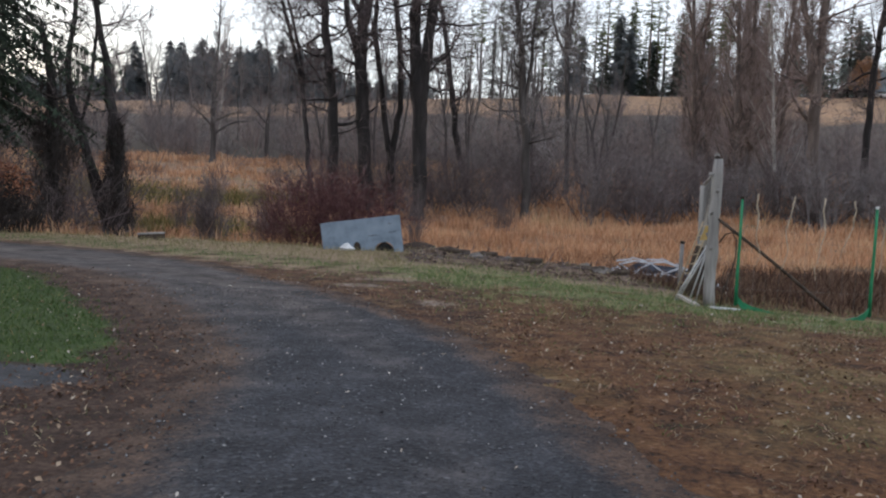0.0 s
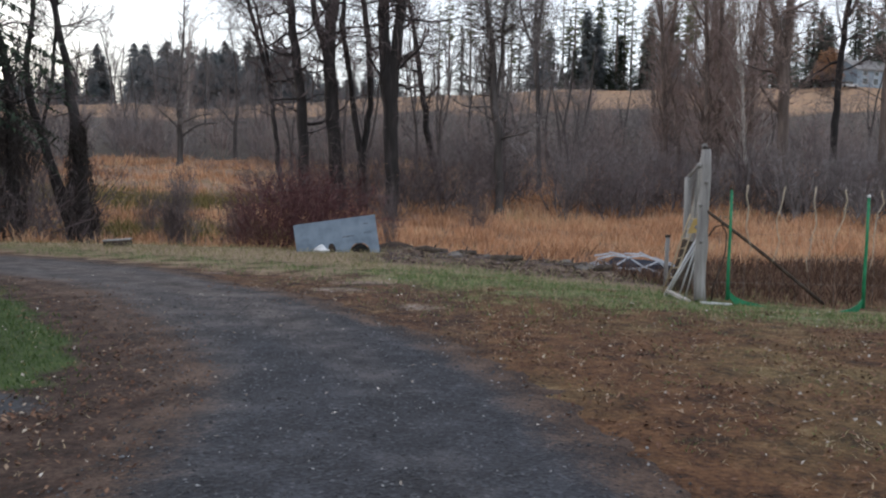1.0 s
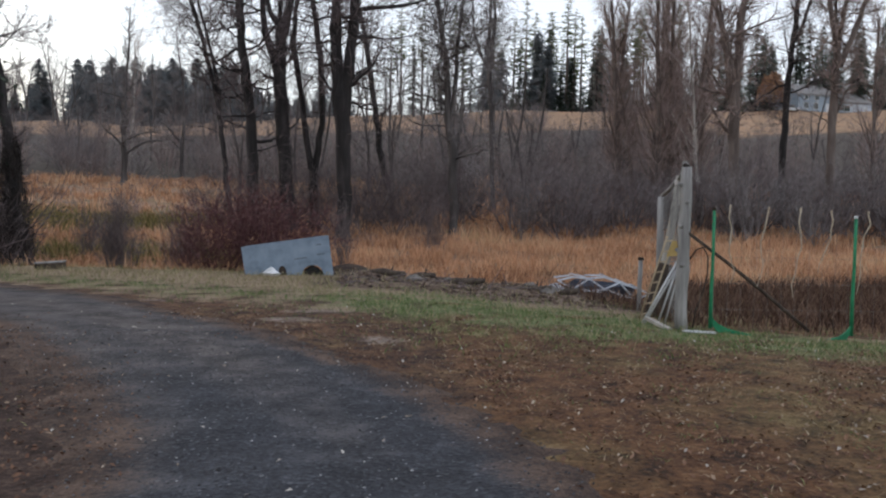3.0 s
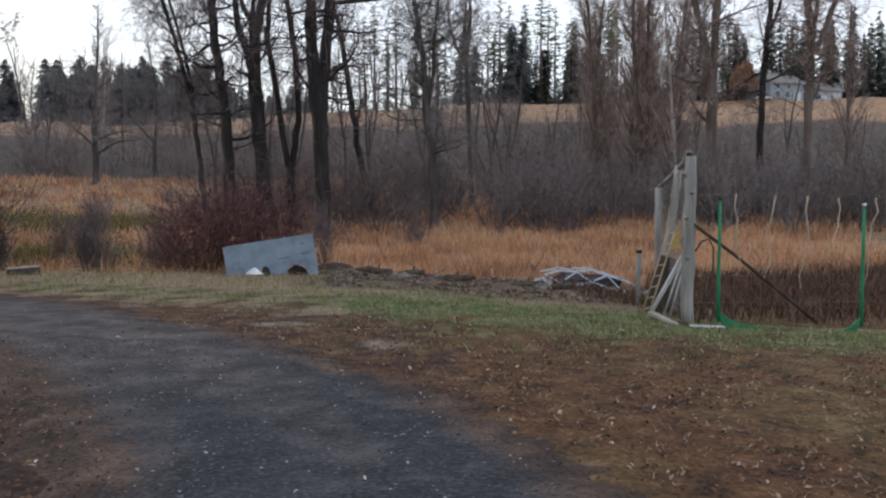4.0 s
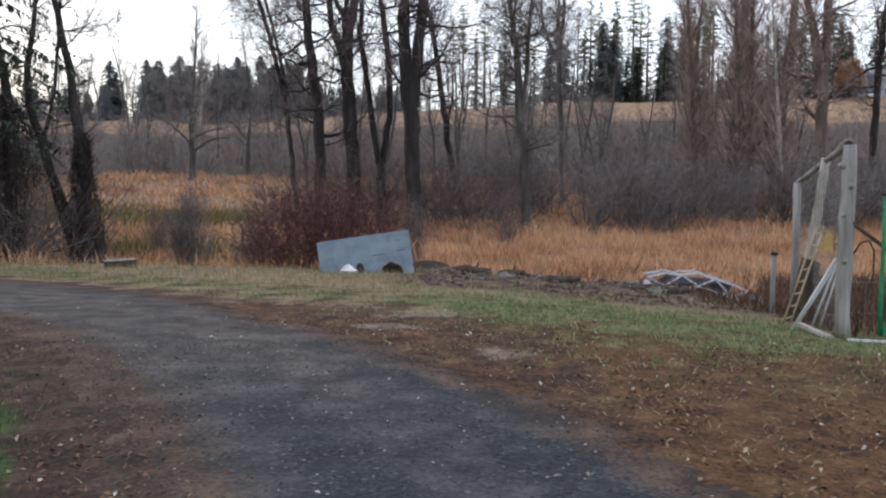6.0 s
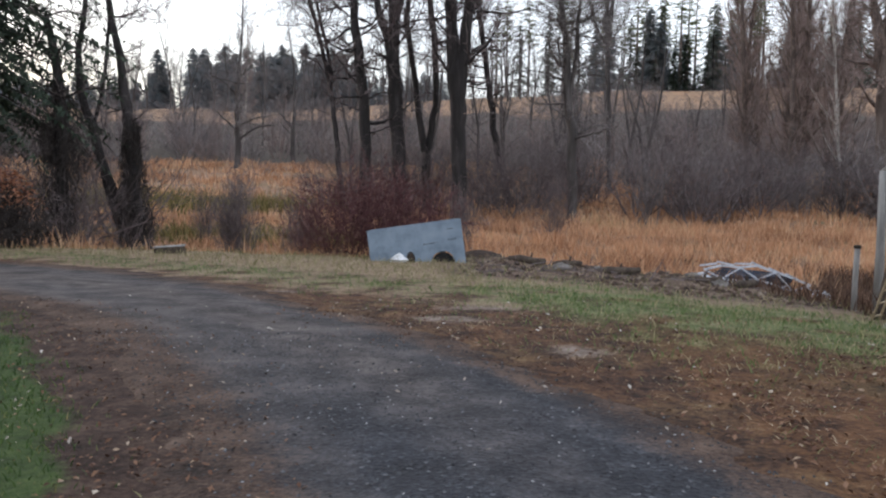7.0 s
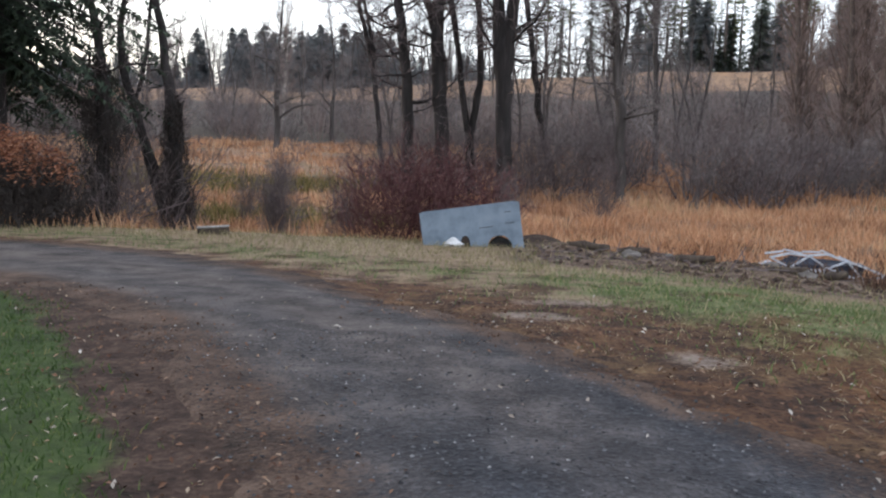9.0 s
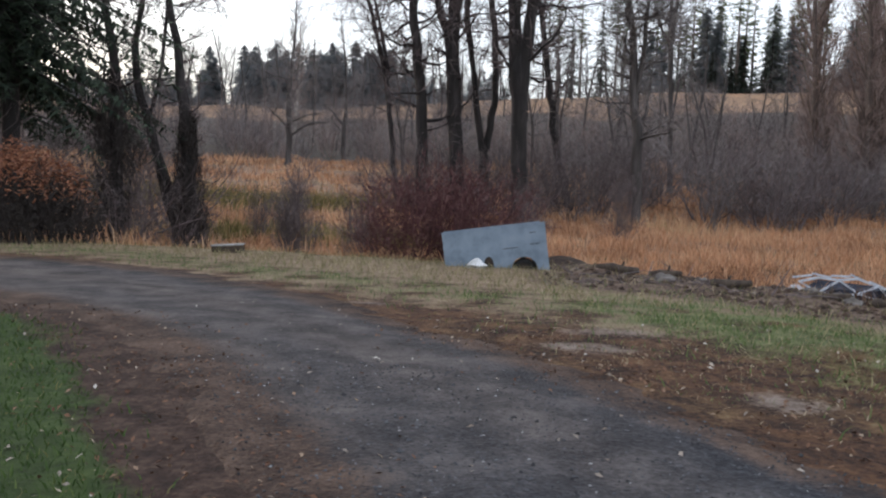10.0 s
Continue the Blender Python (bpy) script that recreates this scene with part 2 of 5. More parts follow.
near = (np.abs(X) < 40) & (Y > -28) & (Y < 30)
drive_in = np.full(X.shape, -9.0)
drive_in[near] = inside_by(X[near], Y[near])
Z = Z - 0.05 * smooth(0.25, 0.6, drive_in)
ground_me = mesh_of("ground", np.stack([X, Y, Z], -1), cells, bpy.data.materials.new("placeholder"), True)


def spread_mask(values, name, me):
    me.attributes.new(name, "FLOAT", "POINT").data.foreach_set("value", np.asarray(values, np.float32).ravel())


BAND = np.array([(-14, 22.9), (-10.8, 22.9), (-6.5, 19.7), (-3.5, 17.5), (0, 14.8), (2.5, 13.1), (5.3, 11.6), (10, 10.8)])


def band_off(x, y):
    return y - np.interp(x, BAND[:, 0], BAND[:, 1])


def lush_mask(x, y):
    edge = np.interp(y, [6.0, 7.3, 8.5, 9.0, 10.2, 11.7, 12.4, 13.2], [-2.75, -3.0, -3.65, -4.0, -4.8, -5.8, -6.5, -9.5])
    return smooth(0.35, -0.45, x - edge + 0.16 * waves(x, y, 0.9, 91)) * smooth(5.9, 6.5, y) * smooth(13.4, 12.6, y)


def lawn_mask(x, y):
    upper = 1.2 + 1.5 * smooth(-2.5, -0.5, x) * smooth(5.5, 3.5, x)
    return np.exp(-(band_off(x, y) / np.where(band_off(x, y) < 0, 2.4 + 0.6 * smooth(-0.8, 0.6, x) * smooth(4, 2, x), upper)) ** 2) * (0.44 + 0.49 * smooth(-1.8, 0.6, x)) * (0.82 + 0.3 * waves(x, y, 1.7, 77) + 0.28 * waves(x, y, 0.8, 78))


def marsh_mask(x, y):
    e = np.maximum(bank_edge(x), np.interp(x, [4, 6, 9, 12, 30], [20.5, 23, 26, 31, 34]))
    return smooth(e + 0.5, e + 4, y) * (1 - smooth(100, 106, y + 4 * waves(x, y, 14, 21)))


lush, lawn, marsh_m = lush_mask(X, Y), lawn_mask(X, Y), marsh_mask(X, Y)
off = band_off(X, Y)
dry = np.maximum(smooth(0.2, 1.8, off), 0.66 * smooth(-3.6, -1.4, off) * smooth(1.2, -0.6, X) * (0.85 + 0.4 * waves(X, Y, 1.3, 95))) * (Y < 60) * np.where((X > 4.4) & (Y > 12.7), 0.0, 1.0)
mound = np.exp(-((X + 0.6) / 1.2) ** 2 - ((Y - 25.1) / 1.2) ** 2)
rubble = 0.85 * smooth(2.0, 3.6, off) * smooth(-2.6, -0.8, X) * smooth(5.5, 4.4, X) * (1 - marsh_m)
field = smooth(150, 154, Y + 3 * waves(X, Y, 25, 31)) * (1 - smooth(182, 188, Y + 2 * waves(X, Y, 18, 32)))
hill = smooth(100, 106, Y + 4 * waves(X, Y, 14, 21)) * (1 - field)
gravel = 1.2 * np.exp(-((X + 3.6) / 1.0) ** 2 - ((Y - 5.75) / 0.42) ** 2)
pale = np.zeros_like(X)
for cx, cy, rx, ry in ((-0.14, 10.62, 0.34, 0.3), (-1.27, 12.3, 0.5, 0.34), (-0.9, 13.2, 0.6, 0.3), (-3.63, 14.95, 0.36, 0.2)):
    pale = np.maximum(pale, 0.72 * np.exp(-(((X - cx) / rx) ** 2 + ((Y - cy) / ry) ** 2)) * (1 + 0.35 * waves(X, Y, 0.5, 93)))
for nm, val in (("lush", lush), ("lawn", lawn), ("marsh", marsh_m), ("dry", dry), ("rubble", rubble), ("mound", mound), ("field", field), ("hill", hill), ("gravel", gravel), ("pale", pale), ("thin", np.maximum(smooth(-0.5, 1.5, X), 0.52 * smooth(4.5, 7.5, Y) * smooth(-0.7, -0.2, X - np.interp(Y, [p[1] for p in ROAD_R], [p[0] for p in ROAD_R]))))):
    spread_mask(val, nm, ground_me)


def ground_material():
    m, n, l, b = material("earth_grass_and_litter", 0.95)
    v = coords(n, l)
    fine, mid_n, broad, speck = noise_tex(n, l, v, 22, 5, 0.7), noise_tex(n, l, v, 3.2, 5, 0.65), noise_tex(n, l, v, 0.45, 4), noise_tex(n, l, v, 60, 3, 0.7)

    def mask(name, sharp=3.0, wobble=0.9):
        a = n.new("ShaderNodeAttribute")
        a.attribute_name = name
        x = maths(n, l, "ADD", a.outputs["Fac"], maths(n, l, "MULTIPLY", maths(n, l, "SUBTRACT", maths(n, l, "ADD", maths(n, l, "MULTIPLY", mid_n, 0.6), maths(n, l, "MULTIPLY", fine, 0.4)), 0.5), wobble))
        return maths(n, l, "ADD", maths(n, l, "MULTIPLY", maths(n, l, "SUBTRACT", x, 0.5), sharp), 0.5, True)

    mixed = maths(n, l, "ADD", maths(n, l, "MULTIPLY", fine, 0.5), maths(n, l, "MULTIPLY", mid_n, 0.5))
    litter = ramp(n, l, mixed, (0.37, (0.019, 0.011, 0.0075)), (0.47, (0.084, 0.039, 0.019)), (0.56, (0.155, 0.075, 0.034)), (0.66, (0.23, 0.145, 0.08)))
    olive = ramp(n, l, mixed, (0.38, (0.05, 0.037, 0.017)), (0.5, (0.14, 0.10, 0.043)), (0.63, (0.26, 0.20, 0.10)))
    c = mix(n, l, maths(n, l, "MULTIPLY", mask("thin", 3), maths(n, l, "MULTIPLY", maths(n, l, "SUBTRACT", broad, 0.47), 4.0, True)), litter, olive)
    bare = ramp(n, l, mixed, (0.37, (0.015, 0.010, 0.008)), (0.5, (0.052, 0.031, 0.024)), (0.63, (0.112, 0.074, 0.056)))
    c = mix(n, l, mask("thin", 3), bare, c)
    straw = ramp(n, l, mixed, (0.36, (0.10, 0.062, 0.04)), (0.5, (0.24, 0.175, 0.115)), (0.64, (0.38, 0.30, 0.20)))
    c = mix(n, l, mask("dry", 2.5), c, straw)
    c = mix(n, l, mask("lawn", 2.0, 1.7), c, ramp(n, l, mixed, (0.38, (0.055, 0.065, 0.026)), (0.5, (0.125, 0.145, 0.058)), (0.63, (0.22, 0.22, 0.105))))
    c = mix(n, l, mask("lush", 4), c, ramp(n, l, mixed, (0.35, (0.022, 0.034, 0.012)), (0.5, (0.045, 0.075, 0.022)), (0.65, (0.08, 0.115, 0.036))))
    c = mix(n, l, mask("pale", 2.2, 1.8), c, ramp(n, l, mixed, (0.35, (0.13, 0.095, 0.075)), (0.6, (0.30, 0.24, 0.20))))
    c = mix(n, l, mask("rubble", 2.5), c, ramp(n, l, mixed, (0.38, (0.035, 0.022, 0.018)), (0.5, (0.125, 0.083, 0.06)), (0.62, (0.25, 0.19, 0.145))))
    c = mix(n, l, mask("gravel", 4), c, ramp(n, l, mixed, (0.3, (0.025, 0.026, 0.03)), (0.6, (0.075, 0.08, 0.09))))
    wet = ramp(n, l, broad, (0.36, (0.22, 0.17, 0.085)), (0.5, (0.34, 0.22, 0.14)), (0.64, (0.30, 0.17, 0.11)))
    c = mix(n, l, mask("marsh", 3), c, mix(n, l, ramp(n, l, mixed, (0.35, (0.0, 0.0, 0.0)), (0.6, (1, 1, 1))), (0.15, 0.095, 0.06), wet))
    c = mix(n, l, mask("hill", 3), c, ramp(n, l, mixed, (0.35, (0.045, 0.038, 0.034)), (0.6, (0.13, 0.11, 0.09))))
    c = mix(n, l, mask("mound", 3), c, ramp(n, l, mixed, (0.36, (0.018, 0.012, 0.01)), (0.5, (0.045, 0.03, 0.023)), (0.64, (0.10, 0.07, 0.052))))
    tan_c = ramp(n, l, maths(n, l, "ADD", maths(n, l, "MULTIPLY", broad, 0.6), maths(n, l, "MULTIPLY", mid_n, 0.4)), (0.36, (0.22, 0.15, 0.095)), (0.5, (0.36, 0.235, 0.15)), (0.64, (0.44, 0.25, 0.14)))
    c = mix(n, l, mask("field", 4, 0.5), c, tan_c)
    l.new(c, b.inputs["Base Color"])
    bump(n, l, b, maths(n, l, "ADD", fine, maths(n, l, "MULTIPLY", speck, 0.5)), 0.9, 0.04)
    return m


ground_me.materials[0] = ground_material()
ground = tagged(new("ground", ground_me), "yard of leaf litter, thin grass and marsh below a hill", "ground", kind="structure")


def road_material():
    m, n, l, b = material("worn_gravelly_asphalt", 0.9)
    v = coords(n, l)
    chip = n.new("ShaderNodeTexVoronoi")
    chip.inputs["Scale"].default_value = 42
    l.new(v, chip.inputs["Vector"])
    fine, mid_n, broad = noise_tex(n, l, v, 30, 5, 0.7), noise_tex(n, l, v, 2.0, 5, 0.65), noise_tex(n, l, v, 0.35, 3)
    f = maths(n, l, "ADD", maths(n, l, "MULTIPLY", fine, 0.45), maths(n, l, "MULTIPLY", mid_n, 0.55))
    base = ramp(n, l, f, (0.39, (0.012, 0.0125, 0.015)), (0.5, (0.035, 0.0375, 0.045)), (0.61, (0.08, 0.085, 0.10)))
    stone = ramp(n, l, chip.outputs["Color"], (0.0, (0.01, 0.01, 0.012)), (0.75, (0.05, 0.053, 0.062)), (0.92, (0.11, 0.116, 0.13)), (1.0, (0.34, 0.35, 0.37)))
    c = mix(n, l, 0.45, base, stone)
    dust = ramp(n, l, f, (0.38, (0.037, 0.03, 0.028)), (0.5, (0.085, 0.073, 0.069)), (0.62, (0.15, 0.132, 0.123)))
    a = n.new("ShaderNodeAttribute")
    a.attribute_name = "dusty"
    k = maths(n, l, "MULTIPLY", maths(n, l, "ADD", a.outputs["Fac"], maths(n, l, "MULTIPLY", maths(n, l, "SUBTRACT", mid_n, 0.5), 1.3)), 0.85, True)
    c = mix(n, l, k, c, dust)
    e = n.new("ShaderNodeAttribute")
    e.attribute_name = "margin"
    k2 = maths(n, l, "ADD", maths(n, l, "MULTIPLY", maths(n, l, "ADD", e.outputs["Fac"], maths(n, l, "MULTIPLY", maths(n, l, "SUBTRACT", f, 0.5), 2.2)), 1.6), -0.5, True)
    c = mix(n, l, k2, c, ramp(n, l, f, (0.38, (0.02, 0.0135, 0.011)), (0.5, (0.066, 0.042, 0.032)), (0.62, (0.138, 0.094, 0.07))))
    l.new(c, b.inputs["Base Color"])
    bump(n, l, b, maths(n, l, "ADD", fine, chip.outputs["Distance"]), 0.8, 0.02)
    return m


def drive_lift(x, y):
    """Height of the drive's crown over the ground sheet."""
    d = inside_by(x, y)
    rim = 1 - np.clip(d / 1.75, 0, 1)
    return np.where(d > 0, 0.012 + 0.012 * waves(x, y, 1.6, 17) + 0.03 * (1 - rim ** 2), 0.0)


def build_road():
    across = np.linspace(-0.04, 1.04, 33)
    fine_l = np.repeat(left, 2, 0)
    fine_l[1:-1:2] = (left[:-1] + left[1:]) / 2
    fine_r = np.repeat(right, 2, 0)
    fine_r[1:-1:2] = (right[:-1] + right[1:]) / 2
    p = fine_l[:, None] * (1 - across)[None, :, None] + fine_r[:, None] * across[None, :, None]
    x, y = p[..., 0], p[..., 1]
    z = height(x, y) + 0.012 + 0.012 * waves(x, y, 1.6, 17)
    rim = np.abs(across - 0.5) * 2
    z = z - 0.07 * smooth(0.86, 1.08, rim[None] + 0.07 * waves(x, y, 0.8, 19) + 0.05 * waves(x, y, 0.35, 20)) + 0.03 * (1 - rim ** 2)[None]
    n0, n1 = x.shape
    qi = np.arange(n0 * n1).reshape(n0, n1)
    faces = np.stack([qi[:-1, :-1], qi[:-1, 1:], qi[1:, 1:], qi[1:, :-1]], -1).reshape(-1, 4)
    me = mesh_of("drive", np.stack([x, y, z], -1), faces, road_material(), True)
    margin = 0.12 * smooth(0.5, 0.75, rim)[None] + smooth(0.4, 0.94, rim)[None] + 0 * x + 0.38 * smooth(0.42, 0.05, across)[None] * smooth(4, 8, y)
    spread_mask(margin, "margin", me)
    dusty = -0.15 + smooth(5.5, 13.0, y - 0.6 * x) * 1.0 - 0.35 * np.exp(-((across - 0.85) / 0.1) ** 2)[None] + (0.45 * np.exp(-((across - 0.2) / 0.07) ** 2) + 0.35 * np.exp(-((across - 0.58) / 0.09) ** 2) - 0.25 * np.exp(-((across - 0.38) / 0.06) ** 2))[None] * (0.7 + 0.5 * waves(x, y, 2.2, 23))
    spread_mask(dusty, "dusty", me)
    return tagged(new("drive", me), "worn dark asphalt drive, dusty and curving past the trees", "drive", kind="structure")


drive = build_road()

# ---- trees ----
def wander(out, r, p, d, length, rad, level, cfg):
    """One branch and its side branches, as rows of sticks by level."""
    n, twist, lift, kids, first, ratio, spread = cfg[level]
    step = length / n
    end = rad * (0.35 if level == 0 else 0.25)
    for i in range(n):
        d = (d + Vector((r.gauss(0, twist), r.gauss(0, twist), r.gauss(0, twist) + lift))).normalized()
        e = p + d * step
        ra, rb = rad + (end - rad) * i / n, rad + (end - rad) * (i + 1) / n
        out[level].append((*p, *e, ra, rb))
        p = e
        if level + 1 < len(cfg) and (i + 1) / n >= first:
            c = int(kids + r.random())
            for _ in range(c):
                side = d.cross(Vector((r.gauss(0, 1), r.gauss(0, 1), r.gauss(0, 1)))).normalized()
                a = radians(r.uniform(spread * 0.6, spread * 1.3))
                wander(out, r, p, (d * math.cos(a) + side * math.sin(a)).normalized(), length * ratio * r.uniform(0.55, 1.15) * (1.15 - 0.5 * (i + 1) / n), max(rb * (0.4 if level == 0 else 0.5), 0.009), level + 1, cfg)
    return p, d


# segments, twist, lift, side branches a step, first, length ratio, angle
OLD_TREE = [(18, 0.045, 0.03, 1.9, 0.16, 0.2, 60), (5, 0.18, 0.05, 2.1, 0.15, 0.5, 48), (3, 0.2, 0.03, 1.9, 0.2, 0.55, 48), (3, 0.25, 0.02, 0, 1, 0, 0)]
GREY_TREE = [(11, 0.06, 0.03, 1.5, 0.2, 0.34, 55), (5, 0.18, 0.05, 1.6, 0.2, 0.5, 45), (3, 0.2, 0.03, 1.9, 0.2, 0.5, 45), (2, 0.25, 0.02, 0, 1, 0, 0)]
POPLAR = [(14, 0.03, 0.03, 3.4, 0.12, 0.2, 34), (5, 0.10, 0.12, 2.1, 0.15, 0.55, 36), (3, 0.16, 0.08, 2.6, 0.2, 0.6, 38), (2, 0.2, 0.05, 0, 1, 0, 0)]
SHRUB = [(5, 0.16, 0.02, 1.7, 0.2, 0.55, 38), (4, 0.22, 0.03, 1.5, 0.2, 0.5, 42), (2, 0.25, 0.02, 0, 1, 0, 0)]


def tree_meshes(seed, tall, rad, stems, cfg, bark, twig):
    """stems: rows of lean in x, lean in y, share of height, share of girth, height of departure."""
    r = random.Random(seed)
    out = [[] for _ in cfg]
    for lx, ly, share, girth, start in stems:
        first = out[0][:cfg[0][0]]
        at = Vector((0, 0, -0.4)) if not first else min((Vector(q[3:6]) for q in first), key=lambda w: abs(w.z - start))
        wander(out, r, at, Vector((lx, ly, 1)).normalized(), (tall - start) * share, rad * girth, 0, cfg)
    base = [(0, 0, -0.5, 0, 0, 0.5, rad * 1.7, rad * 1.15)]
    return mixed_mesh("trunk", [(out[0] + base, 8), (out[1], 3)], bark), mixed_mesh("crown", [(out[2], 1), (out[3], 1)], twig)


def tree(name, x, y, meshes, label, group="", turn=0.0, size=1.0, category="tree"):
    ob = thing(name, pose(x, y, ground_z(x, y), 0, 0, turn) @ Matrix.Scale(size, 4), label, category, group)
    part("trunk", meshes[0], None, ob)
    part("crown", meshes[1], None, ob)
    return ob


TONES = {"dark": (BARK, TWIG, "tall bare cottonwood with dark furrowed bark"), "grey": (BARK_GREY, TWIG_GREY, "bare grey-barked tree standing in marsh grass"), "brown": (BARK_BROWN, TWIG_BROWN, "bare brown-barked tree at the marsh edge")}
# limbs along the grown stems: segments, twist, lift, side branches a step, first, length ratio, angle
LIMB = [(1, 0, 0, 0, 1, 0, 0), (6, 0.24, 0.05, 2.2, 0.15, 0.55, 50), (4, 0.22, 0.03, 2.2, 0.2, 0.6, 48), (3, 0.26, 0.02, 0, 1, 0, 0)]


def bent(rows, r):
    """A stem through its bends (sideways, height, radius), smoothed, in steps of about 0.7 m."""
    p = np.array(rows, float)
    run = np.concatenate([[0], np.cumsum(np.hypot(np.diff(p[:, 0]), np.diff(p[:, 1])))])
    n = max(3, int(run[-1] / 0.7))
    q = np.stack([np.interp(np.linspace(0, run[-1], n + 1), run, p[:, k]) for k in range(3)], 1)
    for _ in range(2):
        q[1:-1, :2] = (q[:-2, :2] + 2 * q[1:-1, :2] + q[2:, :2]) / 4
    q[1:-1, 0] += [r.gauss(0, 0.05) * min(1, rad * 4) for rad in q[1:-1, 2]]
    q[:, 2] *= [1 + r.uniform(-0.08, 0.08) for _ in q]
    return q


def grown_tree(seed, x, y, tone, *stems, limbs=1.0, low=4.0, reach=3.6, rise=7.0, thick=0.4):
    """A bare tree whose stems follow the bends given and end in a crown; limbs leave them from the height low upwards."""
    r = random.Random(seed)
    bark, twig, words = TONES[tone]
    out = [[], [], [], []]
    for rows in stems:
        q = bent(rows, r)
        depth = r.uniform(-0.06, 0.06)
        for a, b in zip(q[:-1], q[1:]):
            out[0].append((a[0], depth * max(0, a[1] - 5), a[1], b[0], depth * max(0, b[1] - 5), b[1], a[2], b[2]))
            if b[1] > low:
                for _ in range(int(limbs * (0.7 + 0.16 * (b[1] - low)) + r.random())):
                    ang, up = r.uniform(0, 6.28), r.uniform(-0.15, 0.9)
                    wander(out, r, Vector((b[0], depth * max(0, b[1] - 5), b[1])), Vector((math.cos(ang), math.sin(ang), up)).normalized(), reach * r.uniform(0.4, 1.3), max(0.03, b[2] * r.uniform(0.15, thick)), 1, LIMB)
        if rows[0][1] < 4:
            out[0].append((q[0][0], 0, -0.5, q[0][0], 0, q[0][1], q[0][2] * 1.25, q[0][2]))
            out[0].append((q[0][0], 0, -0.4, q[0][0], 0, 0.7, q[0][2] * 1.6, q[0][2] * 0.98))
        if q[-1][1] > 9:
            d = Vector((q[-1][0] - q[-2][0], 0, q[-1][1] - q[-2][1])).normalized()
            wander(out, r, Vector((q[-1][0], depth * max(0, q[-1][1] - 5), q[-1][1])), (d + Vector((0, 0, 0.4))).normalized(), rise, q[-1][2], 0, OLD_TREE)
    meshes = mixed_mesh("trunk", [(out[0], 8), (out[1], 4)], bark), mixed_mesh("crown", [(out[2], 1), (out[3], 1)], twig)
    return tree("bare_tree", x, y, meshes, words, "bare trees in the valley")


grown_tree(101, -4.9, 55, "dark", [(0, -0.5, 0.49), (-0.37, 4.0, 0.45), (-0.74, 7.5, 0.43), (-0.86, 9.8, 0.41), (-0.89, 11.2, 0.2)], [(-0.84, 9.4, 0.36), (-0.68, 12.5, 0.32), (-0.58, 13.2, 0.3), (-0.3, 14.6, 0.28)],
           [(-0.88, 9.8, 0.3), (-1.35, 11.8, 0.24), (-2.05, 13.1, 0.22), (-1.88, 14.2, 0.19), (-2.1, 15.6, 0.17)], [(-0.68, 12.7, 0.17), (-1.18, 13.3, 0.15), (-1.67, 14.1, 0.15), (-1.6, 15.2, 0.11)], low=8.5, limbs=0.7)
grown_tree(102, -1.54, 52, "dark", [(0, -0.3, 0.4), (0.07, 4.0, 0.44), (-0.12, 7.1, 0.49), (-0.18, 8.6, 0.46), (-0.2, 10.0, 0.2)], [(-0.3, 7.4, 0.36), (-0.58, 10.8, 0.29), (-0.66, 12.4, 0.25), (-0.61, 14.1, 0.23)],
           [(-0.02, 7.4, 0.4), (0.26, 10.8, 0.34), (0.45, 12.5, 0.32), (0.57, 14.2, 0.3)], [(0.54, 13.8, 0.14), (1.78, 14.0, 0.13), (3.48, 14.1, 0.11), (4.84, 14.6, 0.07)], low=7.5, limbs=0.8)
grown_tree(103, -3.6, 57, "dark", [(0, 0, 0.33), (0.06, 2.1, 0.31), (-0.1, 4.4, 0.29)], [(-0.2, 4.1, 0.22), (-0.55, 6.2, 0.2), (-0.89, 8.8, 0.18), (-1.31, 11.4, 0.18), (-1.42, 13.2, 0.16), (-1.2, 15.0, 0.14)],
           [(0.05, 4.1, 0.22), (0.48, 7.3, 0.21), (0.46, 10.3, 0.2), (0.15, 12.9, 0.19), (-0.2, 15.1, 0.17)], low=6.5, limbs=0.7)
grown_tree(104, -7.25, 55, "dark", [(0.1, 0, 0.42), (0, 0.8, 0.4), (-0.18, 5.6, 0.34), (-0.54, 9.1, 0.3), (-0.85, 11.6, 0.28), (-1.03, 14.4, 0.24)], low=4.5, limbs=1.3)
grown_tree(105, -9.73, 60, "dark", [(0.3, 0, 0.2), (0, 2.5, 0.18), (-0.38, 6.0, 0.16), (-0.87, 9.1, 0.16), (-1.62, 12.1, 0.14), (-2.55, 15.1, 0.12)], [(-0.53, 8.7, 0.12), (-0.98, 11.0, 0.12), (-1.43, 12.9, 0.1), (-2.1, 15.2, 0.1)], low=6, limbs=1.1, thick=0.4)
grown_tree(106, 2.03, 62, "dark", [(0.1, 0, 0.32), (0, 0.7, 0.3), (-0.9, 3.8, 0.25), (-1.33, 6.2, 0.23), (-1.77, 9.9, 0.21), (-2.37, 13.5, 0.17), (-2.83, 15.3, 0.15)], low=6, limbs=1.1)
grown_tree(107, 5.6, 55, "grey", [(0, 0, 0.3), (-0.13, 4.2, 0.3), (-0.48, 7.8, 0.24), (-0.63, 10.7, 0.21), (-0.96, 13.2, 0.17), (-1.31, 15.0, 0.15)], [(-0.4, 7.5, 0.13), (0, 10.4, 0.13), (0.04, 12.9, 0.11), (0.3, 15.1, 0.09)], low=5, limbs=1.8, thick=0.4)
